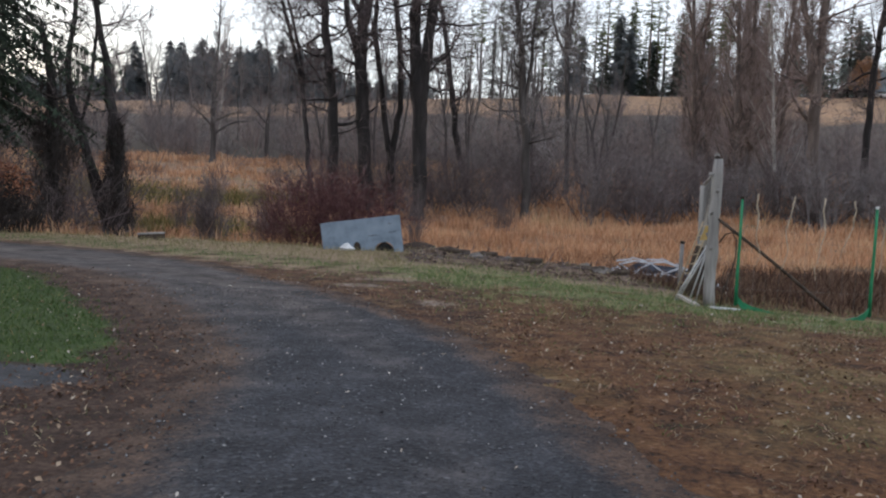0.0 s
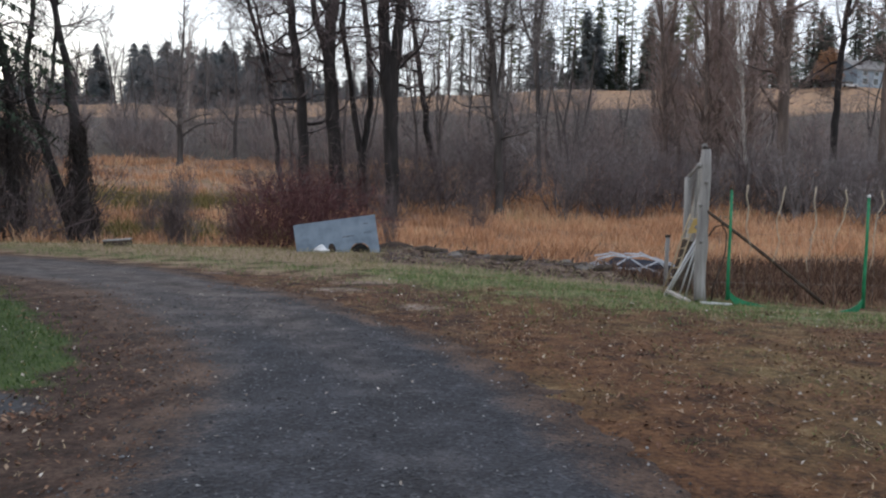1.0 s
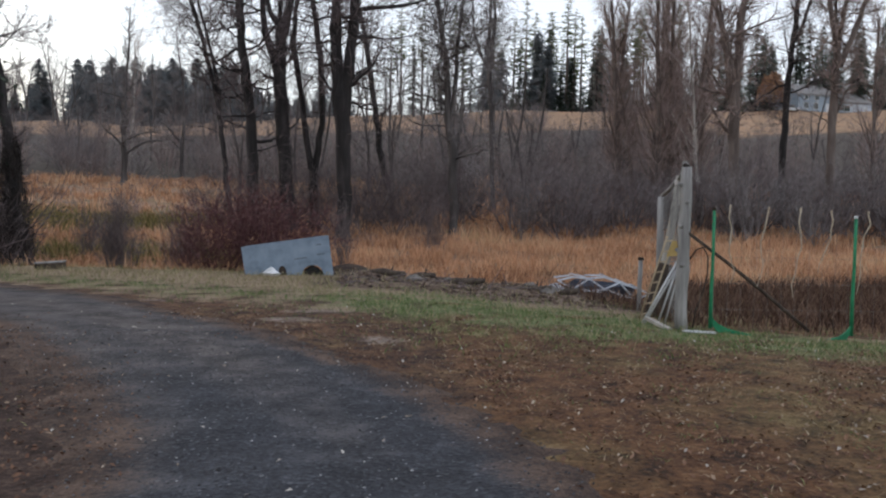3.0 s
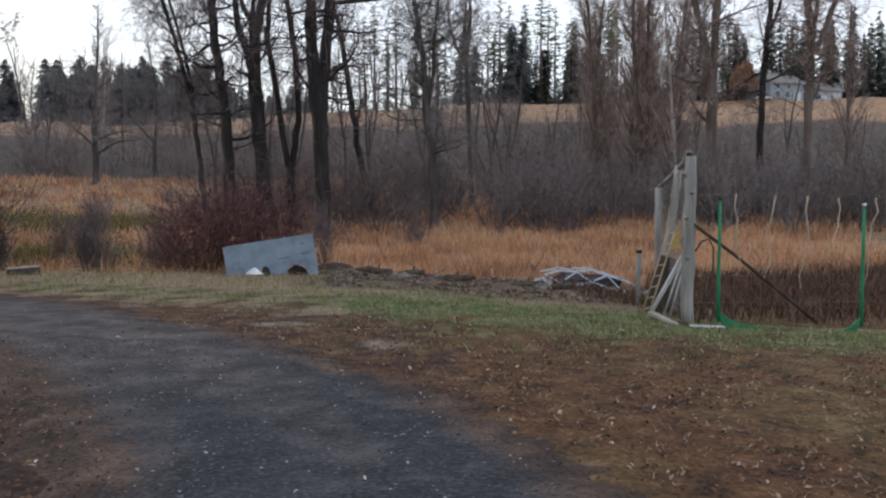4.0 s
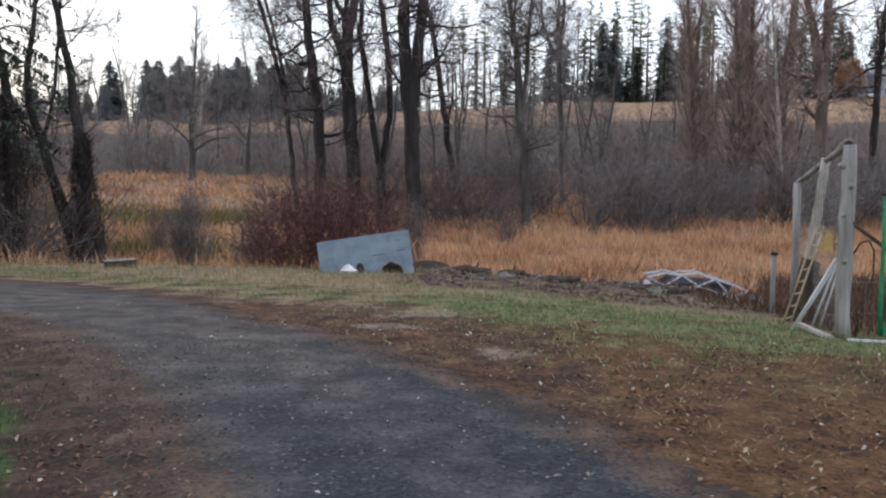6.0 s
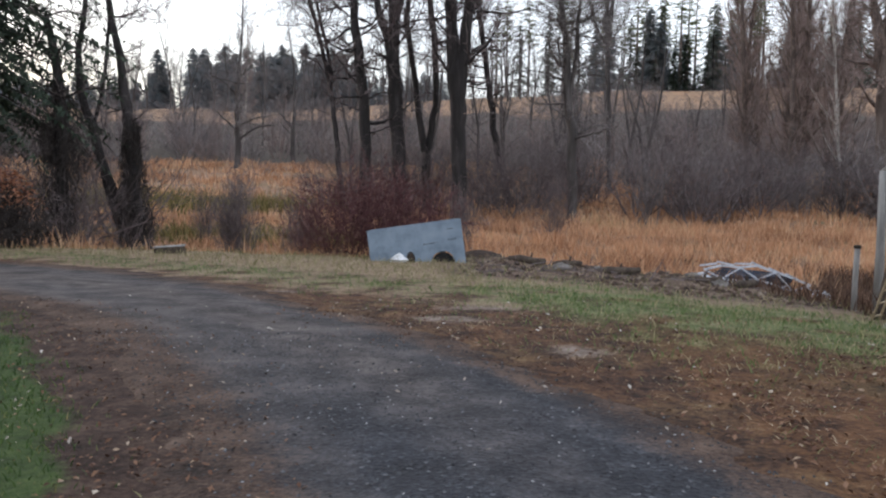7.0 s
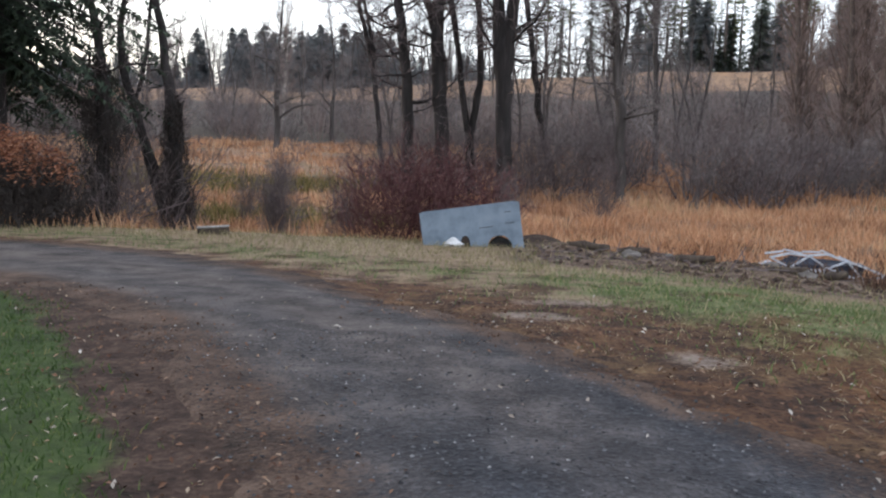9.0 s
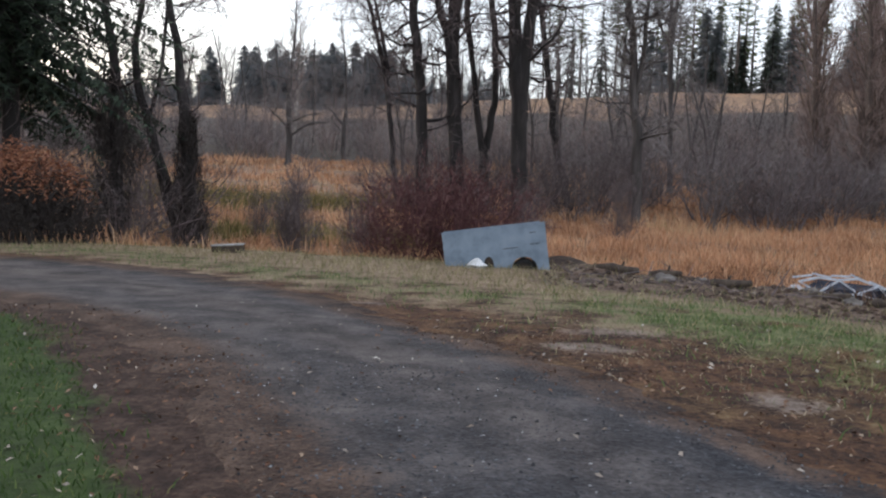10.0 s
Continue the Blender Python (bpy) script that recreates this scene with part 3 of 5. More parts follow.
grown_tree(108, 11.34, 76, "grey", [(0.1, 0, 0.24), (0, 3.4, 0.21), (-0.24, 8.5, 0.21), (-0.52, 12.8, 0.2)], [(-0.52, 12.6, 0.13), (-1.31, 13.9, 0.13), (-1.9, 15.5, 0.1), (-2.08, 17.5, 0.08)], [(-0.47, 12.6, 0.16), (-0.2, 15.6, 0.15), (-0.02, 17.1, 0.13), (-0.25, 18.6, 0.1)], low=9, limbs=1.2, thick=0.4)
grown_tree(109, 27.04, 60, "brown", [(0.1, 0, 0.4), (0, 2.6, 0.39), (-0.26, 6.5, 0.4), (-0.47, 9.6, 0.4), (-0.53, 11.0, 0.2)], [(-0.55, 9.3, 0.25), (-1.01, 13.5, 0.22), (-1.32, 15.1, 0.2), (-2.06, 16.7, 0.18)], [(-0.4, 9.3, 0.32), (-0.18, 13.1, 0.3), (-0.32, 14.9, 0.29), (0.05, 16.8, 0.27)], low=7, limbs=0.9)
grown_tree(110, 33.21, 65, "dark", [(-0.1, 0, 0.34), (0, 4.1, 0.29), (0.07, 8.6, 0.27), (0.29, 11.8, 0.25), (0.51, 14.9, 0.22), (0.74, 17.6, 0.2)], [(0.51, 14.7, 0.14), (1.14, 15.9, 0.13), (1.34, 17.0, 0.13), (1.67, 18.1, 0.11)], low=7, limbs=0.7)
grown_tree(111, 34.27, 60, "brown", [(0, -0.5, 0.32), (0.07, 5.4, 0.31), (0.17, 9.6, 0.31), (0.24, 12.2, 0.31), (0.27, 13.3, 0.15)], [(0.15, 12.6, 0.21), (-0.39, 14.7, 0.2), (-0.88, 17.0, 0.18)], [(0.3, 12.6, 0.19), (0.31, 15.0, 0.16), (0.67, 17.1, 0.16)], [(0.36, 12.6, 0.23), (1.03, 14.6, 0.22), (1.54, 16.3, 0.2), (2.03, 17.4, 0.18)], low=8, limbs=0.9)
grown_tree(112, -14.11, 36, "dark", [(0, 0, 0.42), (-0.22, 3.0, 0.34), (-0.37, 5.2, 0.25), (-0.63, 6.9, 0.19), (-0.81, 8.2, 0.16), (-1.14, 9.5, 0.14)], low=4.5, limbs=0.9, reach=2.2, rise=5, thick=0.34)
grown_tree(113, -14.69, 36.3, "dark", [(0, 0.2, 0.3), (-0.36, 1.6, 0.28), (-0.88, 3.4, 0.22), (-1.29, 4.7, 0.19), (-1.6, 5.8, 0.16), (-2.02, 7.1, 0.15), (-1.82, 8.5, 0.12), (-1.6, 9.5, 0.11)], [(-1.4, 5.0, 0.09), (-0.93, 6.5, 0.075), (-0.84, 8.2, 0.075), (-0.72, 9.5, 0.06)], low=5.5, limbs=1.0, reach=1.8, rise=4.5, thick=0.34)
grown_tree(114, -15.31, 32, "dark", [(0, 0, 0.26), (0.13, 2.8, 0.24), (0.07, 4.8, 0.21), (0.11, 6.2, 0.18), (-0.18, 7.5, 0.14), (-0.44, 8.6, 0.12)], low=4, limbs=0.9, reach=1.8, rise=4)
grown_tree(115, -26.5, 95, "grey", [(0, 0, 0.36), (0.1, 3.5, 0.32), (-0.1, 7.5, 0.26), (0.3, 12.5, 0.14)], [(0.1, 3.4, 0.13), (1.2, 4.4, 0.12), (2.6, 5.2, 0.1), (4.2, 5.1, 0.06)], [(0, 4.2, 0.12), (-0.9, 5.6, 0.11), (-1.7, 5.7, 0.09), (-2.3, 6.6, 0.06)], low=4, limbs=1.3, thick=0.4)
grown_tree(116, -21.5, 101, "grey", [(0, 0, 0.28), (-0.1, 3.0, 0.25), (0.2, 6.5, 0.2), (0.1, 10.0, 0.12)], [(0, 4.4, 0.11), (-1.0, 5.2, 0.1), (-1.5, 6.3, 0.08), (-2.6, 6.8, 0.05)], low=3.5, limbs=1.3, thick=0.4)

POPLARS = [tree_meshes(300 + i, 21, 0.26, [(0.01 * i, 0, 1, 1, 0)], POPLAR, BARK_BROWN, TWIG_BROWN) for i in range(3)]
for x, y, k, s in ((24.6, 70, 0, 1.1), (27.2, 75, 2, 1.05), (29.2, 72, 0, 0.95), (25.6, 79, 1, 0.95), (23.4, 76, 2, 1.1), (26.4, 72, 1, 1.1), (28.4, 77, 0, 1.05), (24.8, 82, 0, 1.1), (25.4, 74, 2, 1.1), (27.6, 70, 1, 1.0), (30.4, 76, 1, 0.8), (44.0, 70, 2, 0.9)):
    tree("bare_poplar", x, y, POPLARS[k], "slender bare poplar with fine brown twigs", "poplars", rnd.uniform(0, 360), s)
BIRCH = tree_meshes(340, 17, 0.15, [(-0.12, 0, 1, 1, 0)], POPLAR, BARK_WHITE, TWIG_BROWN)
tree("birch", 25.6, 62, BIRCH, "leaning white-barked birch without leaves", "birches", 0, 1.1)
tree("birch", -29.5, 108, BIRCH, "leaning white-barked birch without leaves", "birches", 150, 0.95)
GREYS = [tree_meshes(360 + i, 14, 0.2, [(0.03 * i, 0, 1, 1, 0), (-0.2, 0.1, 0.7, 0.6, 3)], GREY_TREE, BARK_GREY, TWIG_GREY) for i in range(3)]
for i in range(34):
    x = -70 + i * 4.4 + rnd.uniform(-2, 2)
    y = rnd.uniform(106, 150) if x < 8 else rnd.uniform(85, 150)
    tree("bare_tree", x, y, GREYS[i % 3], "bare grey tree among the hillside brush", "bare trees on the hillside", rnd.uniform(0, 360), rnd.uniform(0.6, 1.0))
for i in range(36):
    tree("bare_tree", -92 + i * 3.1 + rnd.uniform(-1.5, 1.5), rnd.uniform(160, 194), GREYS[i % 3], "bare grey tree before the wood on the hill", "bare trees on the hillside", rnd.uniform(0, 360), rnd.uniform(0.8, 1.15))
for x, y, s in ((-4.6, 74, 0.8), (2.5, 80, 0.9), (7.5, 70, 0.8), (14.5, 84, 1.0), (17.5, 90, 1.0), (12.5, 66, 0.7), (-12, 82, 0.8), (0.2, 92, 0.9), (16, 100, 1.0), (12, 96, 0.9), (8.6, 88, 1.0), (-8, 96, 0.9)):
    tree("bare_tree", x, y, GREYS[int(x) % 3], "bare grey tree standing in the marsh", "bare trees in the valley", rnd.uniform(0, 360), s)


def conifer_meshes(seed, tall, wide, bare, needles, bark, whorls=26, sprays=6, size=0.55, droop=0.25, per=6, taper=0.95, clumpy=False, ragged=0.0):
    """A trunk, and boughs in whorls that carry many small flat sprays."""
    r = random.Random(seed)
    trunk, tris, boughs = [], [], []
    for i in range(10):
        trunk.append((0, 0, tall * i / 10 - 0.3, 0, 0, tall * (i + 1) / 10 - 0.3, 0.016 * tall * (1 - i / 10.5), 0.016 * tall * (1 - (i + 1) / 10.5)))
    for w in range(whorls):
        for _ in range(per):
            f = (w + r.random()) / whorls
            z = tall * (bare + (1 - bare) * f)
            a = r.uniform(0, 2 * math.pi)
            reach = wide * (1 - f) ** taper * r.uniform(0.45, 1.2) * min(1.0, 0.7 + 2.5 * f) + 0.12
            if clumpy:
                reach = wide * (0.25 + 0.75 * math.sin(math.pi * min(1, 0.15 + 0.85 * f))) * r.choice((0.25, 0.5, 0.9, 1.15)) + 0.1
            d = Vector((math.cos(a), math.sin(a), -droop + r.uniform(-0.1, 0.15)))
            s = Vector((-math.sin(a), math.cos(a), 0))
            boughs.append((0, 0, z, *(Vector((0, 0, z)) + d * reach * 0.7), 0.035, 0.012))
            for k in range(sprays):
                t = (k + 0.6 + r.random() * 0.5) / sprays
                c = Vector((0, 0, z)) + d * reach * t + Vector((0, 0, -0.15 * t * t * reach))
                w2 = size * r.uniform(0.6, 1.2) * (1.1 - 0.5 * t) * (1.1 - 0.62 * f)
                for sign in (-1, 1):
                    tip = c + s * sign * w2 + d * w2 * 0.6 + Vector((r.gauss(0, ragged), r.gauss(0, ragged), r.uniform(-0.75, 0.25) - abs(r.gauss(0, ragged)))) * w2
                    tris.append((*(c - d * w2 * 0.4), *(c + d * w2 * 0.55), *tip))
        tris.append((0.1, 0, z, -0.1, 0, z, 0, 0.05, z + size))
    v = np.array(tris).reshape(-1, 3)
    return mixed_mesh("trunk", [(trunk, 6), (boughs, 1)], bark), mesh_of("crown", v, np.arange(len(v)).reshape(-1, 3), needles)


SPRUCE = [conifer_meshes(400 + i, 19, 4.2 + 0.6 * i, 0.05, NEEDLES, BARK, 24, 7, 0.75, 0.3, 6, 0.8) for i in range(3)]
PINE = [conifer_meshes(420 + i, 24, 2.3 + 0.25 * i, 0.38 + 0.1 * i, NEEDLES_PINE, BARK_BROWN, 15, 5, 0.75, -0.1, 5, 0.9, True) for i in range(3)]
HAZED = [conifer_meshes(440 + i, 17, 4.6 + 0.8 * i, 0.03, NEEDLES_HAZED, BARK, 22, 8, 1.05, 0.2, 10, 0.5, False, 0.3) for i in range(2)]
DARK = conifer_meshes(450, 15, 3.2, 0.02, NEEDLES_DARK, BARK, 26, 6, 0.8)


def conifer(x, y, meshes, label, s, group):
    tree("conifer", x, y, meshes, label, group, rnd.uniform(0, 360), s, "conifer")


def wood_height(x):
    return float(np.interp(x, [-140, -79, -73, -32, -26, -4], [0.58, 0.58, 1.0, 1.0, 0.6, 0.5]))


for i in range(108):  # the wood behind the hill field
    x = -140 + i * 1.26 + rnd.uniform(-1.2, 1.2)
    conifer(x, rnd.uniform(196, 228), HAZED[i % 2], "grey-green spruce in the wood on the hill, haze in its colour", rnd.uniform(0.8, 1.06) * wood_height(x), "conifers on the hill")
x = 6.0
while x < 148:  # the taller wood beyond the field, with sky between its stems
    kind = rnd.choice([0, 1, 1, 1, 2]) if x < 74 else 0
    conifer(x, rnd.uniform(188, 216), SPRUCE[int(x) % 3] if kind == 0 else PINE[int(x) % 3] if kind == 1 else HAZED[int(x) % 2], ("dark green spruce above the hill field", "tall pine with a high green crown", "grey-green spruce above the hill field, haze in its colour")[kind], rnd.uniform(0.85, 1.2), "conifers on the hill")
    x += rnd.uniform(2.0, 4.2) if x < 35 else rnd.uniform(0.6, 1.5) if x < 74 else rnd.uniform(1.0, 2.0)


def far_wood(name, places, needles, label):
    """Many small far spruces joined in one mesh."""
    r = random.Random(77)
    _, crown = conifer_meshes(460, 17, 4.8, 0.03, needles, BARK, 14, 5, 1.35, 0.2, 8, 0.55, False, 0.3)
    v = np.empty(len(crown.vertices) * 3)
    crown.vertices.foreach_get("co", v)
    v = v.reshape(-1, 3)
    out = []
    for x, y, k in places:
        a = r.uniform(0, 6.28)
        turn = np.array([[math.cos(a), math.sin(a), 0], [-math.sin(a), math.cos(a), 0], [0, 0, 1]])
        out.append(v @ turn * np.array([k, k, k * r.uniform(0.9, 1.1)]) + [x, y, ground_z(x, y)])
    v = np.concatenate(out)
    return tagged(new(name, mesh_of(name, v, np.arange(len(v)).reshape(-1, 3), needles)), label, "wood", kind="stuff")


far_wood("far_wood", [(x, rnd.uniform(192, 246), rnd.uniform(0.5, 0.9) * wood_height(x)) for x in (-140 + i * 0.72 + rnd.uniform(-1, 1) for i in range(190))], NEEDLES_HAZED, "grey-green spruces crowding the wood on the hill, haze in their colour")
far_wood("far_undergrowth", [(x, rnd.uniform(196, 222), rnd.uniform(0.3, 0.58)) for x in (34 + i * 1.3 + rnd.uniform(-1, 1) for i in range(62))], NEEDLES, "young dark spruces under the tall pines")
for x, s in ((44, 0.7), (46.5, 0.85), (40, 0.6), (36, 0.65), (51, 0.55)):
    conifer(x, 187, DARK, "dense dark fir at the top of the field", s, "conifers on the hill")
# ---- dark fir and orange-leaved bush on the left ----
FIR = conifer_meshes(470, 22, 5.8, 0.26, NEEDLES_DARK, BARK, 42, 44, 0.175, 0.4, 12, 0.75, False, 1.0)
for x, y, turn, k in ((-18.0, 30.5, 40, 1.0), (-21.5, 28.0, 120, 0.9), (-23.5, 37.0, 200, 1.0)):
    tree("fir", x, y, FIR, "dark drooping fir beside the drive", "firs beside the drive", turn, k, "conifer")

# ---- shrubs ----
FAR_SHRUB = [(4, 0.16, 0.02, 1.7, 0.2, 0.55, 38), (3, 0.22, 0.03, 1.9, 0.2, 0.6, 42), (2, 0.25, 0.02, 0, 1, 0, 0)]


def shrub_mesh(seed, tall, stems, lean, twig, rad=0.035, cfg=SHRUB, foot=0.3):
    r = random.Random(seed)
    out = [[], [], []]
    for _ in range(stems):
        a, k = r.uniform(0, 6.28), r.uniform(0.05, lean)
        d = Vector((math.cos(a) * k, math.sin(a) * k, 1)).normalized()
        wander(out, r, Vector((math.cos(a) * foot * r.random(), math.sin(a) * foot * r.random(), -0.15)), d, tall * r.uniform(0.6, 1.0), rad * r.uniform(0.6, 1.2), 0, cfg)
    return mixed_mesh("shrub", [(out[0], 3), (out[1], 1 if cfg is FAR_SHRUB else 3), (out[2], 1)], twig)


BUSH_DARK = [shrub_mesh(500 + i, 5.5, 16, 0.9, TWIG, 0.05, FAR_SHRUB, 0.6) for i in range(3)]
BUSH_GREY = [shrub_mesh(510 + i, 4.5, 16, 0.8, TWIG_GREY, 0.04, FAR_SHRUB, 0.6) for i in range(3)]
BUSH_RED = [shrub_mesh(520 + i, 3.1, 15, 0.75, TWIG_RED, 0.014, foot=0.5) for i in range(2)]
BUSH_UPRIGHT = [shrub_mesh(525 + i, 2.8, 24, 0.2, TWIG, 0.014, foot=0.55) for i in range(2)]
BUSH_FAR = [shrub_mesh(530 + i, 5.2, 15, 0.9, (TWIG, TWIG_GREY, TWIG_BROWN)[i % 3], 0.05, FAR_SHRUB, 1.2) for i in range(6)]


def shrub(x, y, me, label, s=1.0, group="", flat=1.0):
    ob = new("shrub", me)
    ob.matrix_world = pose(x, y, ground_z(x, y), 0, 0, rnd.uniform(0, 360)) @ Matrix.Diagonal((s, s, s * flat, 1))
    return tagged(ob, label, "shrub", group)


for i in range(78):  # alder thicket on the right of the marsh
    x = 2 + i * 0.6 + rnd.uniform(-1, 1)
    shrub(x, rnd.uniform(52, 68) + (6 if x < 9 else 0), (BUSH_DARK[i % 3], BUSH_GREY[i % 3])[i % 2], "leafless dark alder bush in the marsh", rnd.uniform(0.75, 1.15), "marsh bushes")
for i in range(16):  # undergrowth between the cottonwoods
    shrub(-9.6 + i * 0.75 + rnd.uniform(-0.4, 0.4), rnd.uniform(53, 62), BUSH_DARK[i % 3], "dark leafless undergrowth between the cottonwoods", rnd.uniform(0.7, 1.05), "marsh bushes")
for i in range(74):  # brush at the foot of the hill
    x = -80 + i * 2.0 + rnd.uniform(-1, 1)
    shrub(x, rnd.uniform(104, 124), BUSH_FAR[i % 6], "leafless brush at the foot of the hill", rnd.uniform(0.9, 1.35), "hillside brush")
for i in range(60):
    x = -72 + i * 1.35 + rnd.uniform(-1, 1)
    shrub(x, rnd.uniform(99, 112), BUSH_FAR[i % 6], "leafless brush at the foot of the hill", rnd.uniform(0.55, 0.9), "hillside brush")
for i in range(62):
    x = -84 + i * 3.1 + rnd.uniform(-1.5, 1.5)
    shrub(x, rnd.uniform(124, 148), BUSH_FAR[i % 6], "leafless brush on the hillside", rnd.uniform(0.8, 1.2), "hillside brush")
for i in range(30):
    x = 4 + i * 1.7 + rnd.uniform(-1, 1)
    shrub(x, rnd.uniform(76, 100), (BUSH_GREY[i % 3], BUSH_FAR[i % 6])[i % 2], "grey leafless bush beyond the marsh", rnd.uniform(0.9, 1.3), "marsh bushes")
for x, y, s in ((-5.3, 26.2, 0.6), (-4.8, 27.0, 0.75), (-2.5, 27.2, 0.85), (-3.4, 28.6, 1.0), (-4.4, 26.2, 0.8), (-3.7, 26.1, 0.85), (-3.1, 26.6, 0.9), (-4.0, 27.4, 0.9), (-2.9, 28.0, 0.95)):
    shrub(x, y, BUSH_RED[int(x * 10) % 2], "red-stemmed dogwood bush beside the old trailer", s, "dogwood bushes")
for x, y, s in ((-8.7, 31, 0.68), (-9.1, 31.3, 0.6), (-7.0, 32.5, 0.55), (-6.7, 33, 0.5), (-12.5, 39.5, 0.5), (-1.2, 36, 0.6), (3.2, 44, 0.7)):
    shrub(x, y, BUSH_UPRIGHT[int(y) % 2], "dark leafless bush in the marsh grass", s, "marsh bushes", 1.7)
for x, y, s in ((-17, 28.5, 0.55), (-15.8, 29.5, 0.6), (-14.6, 31, 0.6), (-17.8, 31, 0.8), (-16, 33, 0.9), (-13.6, 33, 0.5), (-19.5, 29, 0.8), (-21, 31, 1.0), (-18, 36, 1.0), (-22, 38, 1.1), (-16.5, 40, 1.0), (-20, 44, 1.0)):
    shrub(x, y, BUSH_DARK[int(y) % 3], "dark leafless thicket under the fir", s, "thicket under the fir")
for x, y, s in ((25.4, 126, 0.2), (24.2, 125, 0.17), (26.8, 125.5, 0.18), (31.2, 125, 0.26), (32.4, 125.6, 0.2), (37.5, 126, 0.24)):
    conifer(x, y, DARK, "small dark juniper on the brushy slope", s, "junipers on the slope")

for i in range(14):  # brush that breaks up the lower edge of the field
    x, y = rnd.uniform(10, 33), rnd.uniform(150, 158)
    shrub(x, y, BUSH_FAR[i % 6], "leafless brush on the hillside", rnd.uniform(0.6, 1.1), "hillside brush")
for i in range(26):  # low scrub over the left of the marsh, in loose rows
    x = rnd.uniform(-44, 3)
    y = (50, 62, 78, 92)[i % 4] + rnd.gauss(0, 2.2)
    shrub(x, y, BUSH_FAR[i % 6], "low brown scrub in the marsh", rnd.uniform(0.2, 0.48), "marsh scrub", 0.75)

# ivy and dead stems round the old trunks
def creeper(seed, x, y, count, high, girth, spread, lean, bulge):
    """Matted stems round a trunk, in uneven clumps, fullest at the share bulge of their height."""
    r = random.Random(seed)
    clumps = [(r.uniform(0, 6.28), r.uniform(0, high), r.uniform(0.5, 1.3)) for _ in range(26)]
    rows = []
    for _ in range(count):
        ca, cz, full = r.choice(clumps)
        a, z = ca + r.gauss(0, 0.6), min(high, max(0, cz + r.gauss(0, 0.55)))
        rad = girth + spread * full * r.random() * math.exp(-((z / high - bulge) / 0.45) ** 2)
        p = Vector((math.cos(a) * rad + lean * z, math.sin(a) * rad, z))
        rows.append((*p, *(p + Vector((r.gauss(0, 0.14), r.gauss(0, 0.14), r.gauss(0.0, 0.28)))), 0.015, 0.005))
    ob = new("ivy", stick_mesh("ivy", rows, TWIG_DARK))
    ob.location = (x, y, ground_z(x, y) - 0.1)
    return tagged(ob, "dark climbing stems round the old trunk", "creeper", "creepers on old trunks")


creeper(55, -14.11, 36, 3600, 5.2, 0.3, 0.42, -0.07, 0.3)
creeper(56, -15.31, 32, 4200, 6.3, 0.2, 1.0, 0.02, 0.75)

LEAF_ORANGE = island("russet_leaves", (0.0, (0.13, 0.052, 0.032)), (0.5, (0.31, 0.135, 0.08)), (1.0, (0.44, 0.23, 0.14)), through_light=0.25)

LEAF_TAN = island("tan_leaves", (0.0, (0.26, 0.14, 0.08)), (0.5, (0.42, 0.25, 0.15)), (1.0, (0.52, 0.34, 0.22)), through_light=0.3)


def leaf_cards(points, size, r, lift=0.0):
    """Small folded four-cornered leaves, each turned its own way."""
    vs, fs = [], []
    for p in points:
        a, tilt = r.uniform(0, 6.28), r.gauss(0, 0.5) + lift
        u = Vector((math.cos(a), math.sin(a), math.sin(tilt))).normalized()
        w = Vector((-math.sin(a), math.cos(a), r.gauss(0, 0.4))).normalized()
        s = size * r.uniform(0.6, 1.3)
        up = u.cross(w) * s * r.uniform(0.1, 0.35)
        k = len(vs)
        p = Vector(p)
        vs += [p - u * s, p + w * s * 0.55 + up, p + u * s, p - w * s * 0.55 + up]
        fs += [(k, k + 1, k + 2), (k, k + 2, k + 3)]
    return np.array(vs), np.array(fs)


def leafy_bush(name, x, y, rx, rz, count, size, label, seed, low, leaf):
    """Dark stems under a cap of leaves with an uneven outline."""
    r = random.Random(seed)
    ob = thing(name, (x, y, ground_z(x, y)), label, "shrub")
    stems = [[], [], []]
    for _ in range(190 if rx < 3 else 30):
        a, k = r.uniform(0, 6.28), rx * math.sqrt(r.random())
        dome = rz * math.sqrt(max(0.1, 1 - (k / (rx * 1.12)) ** 2))
        wander(stems, r, Vector((math.cos(a) * k * 0.95, math.sin(a) * k * 0.8, -0.1)), Vector((r.gauss(0, 0.12), r.gauss(0, 0.12), 1)).normalized(), dome * r.uniform(0.6, 0.92), 0.02, 0, FAR_SHRUB)
    part("brushwood", mixed_mesh("brushwood", [(stems[0], 3), (stems[1] + stems[2], 1)], TWIG_DARK), None, ob)
    pts = []
    while len(pts) < count:
        v = Vector((r.gauss(0, 1), r.gauss(0, 1), abs(r.gauss(0, 1)))).normalized()
        lump = 1 + 0.06 * math.sin(5 * math.atan2(v.y, v.x)) + 0.05 * math.sin(9 * v.x + 7 * v.z) + r.uniform(-0.2, 0.04)
        share = max(v.z, 0) ** 0.75 * lump
        if r.random() < (share - low + 0.28) / 0.45:
            pts.append((v.x * rx * lump, v.y * rx * lump, rz * share))
    part("foliage", mesh_of("foliage", *leaf_cards(pts, size, r), leaf), None, ob, "russet dead leaves")
    return ob


leafy_bush("orange_bush", -15.15, 25.8, 2.35, 2.42, 4800, 0.062, "broad bush with russet dead leaves over dark stems", 61, 0.68, LEAF_ORANGE)
leafy_bush("orange_tree", 89.6, 178, 3.1, 8.4, 3000, 0.3, "round russet-leaved tree beside the far house", 62, 0.5, LEAF_TAN)

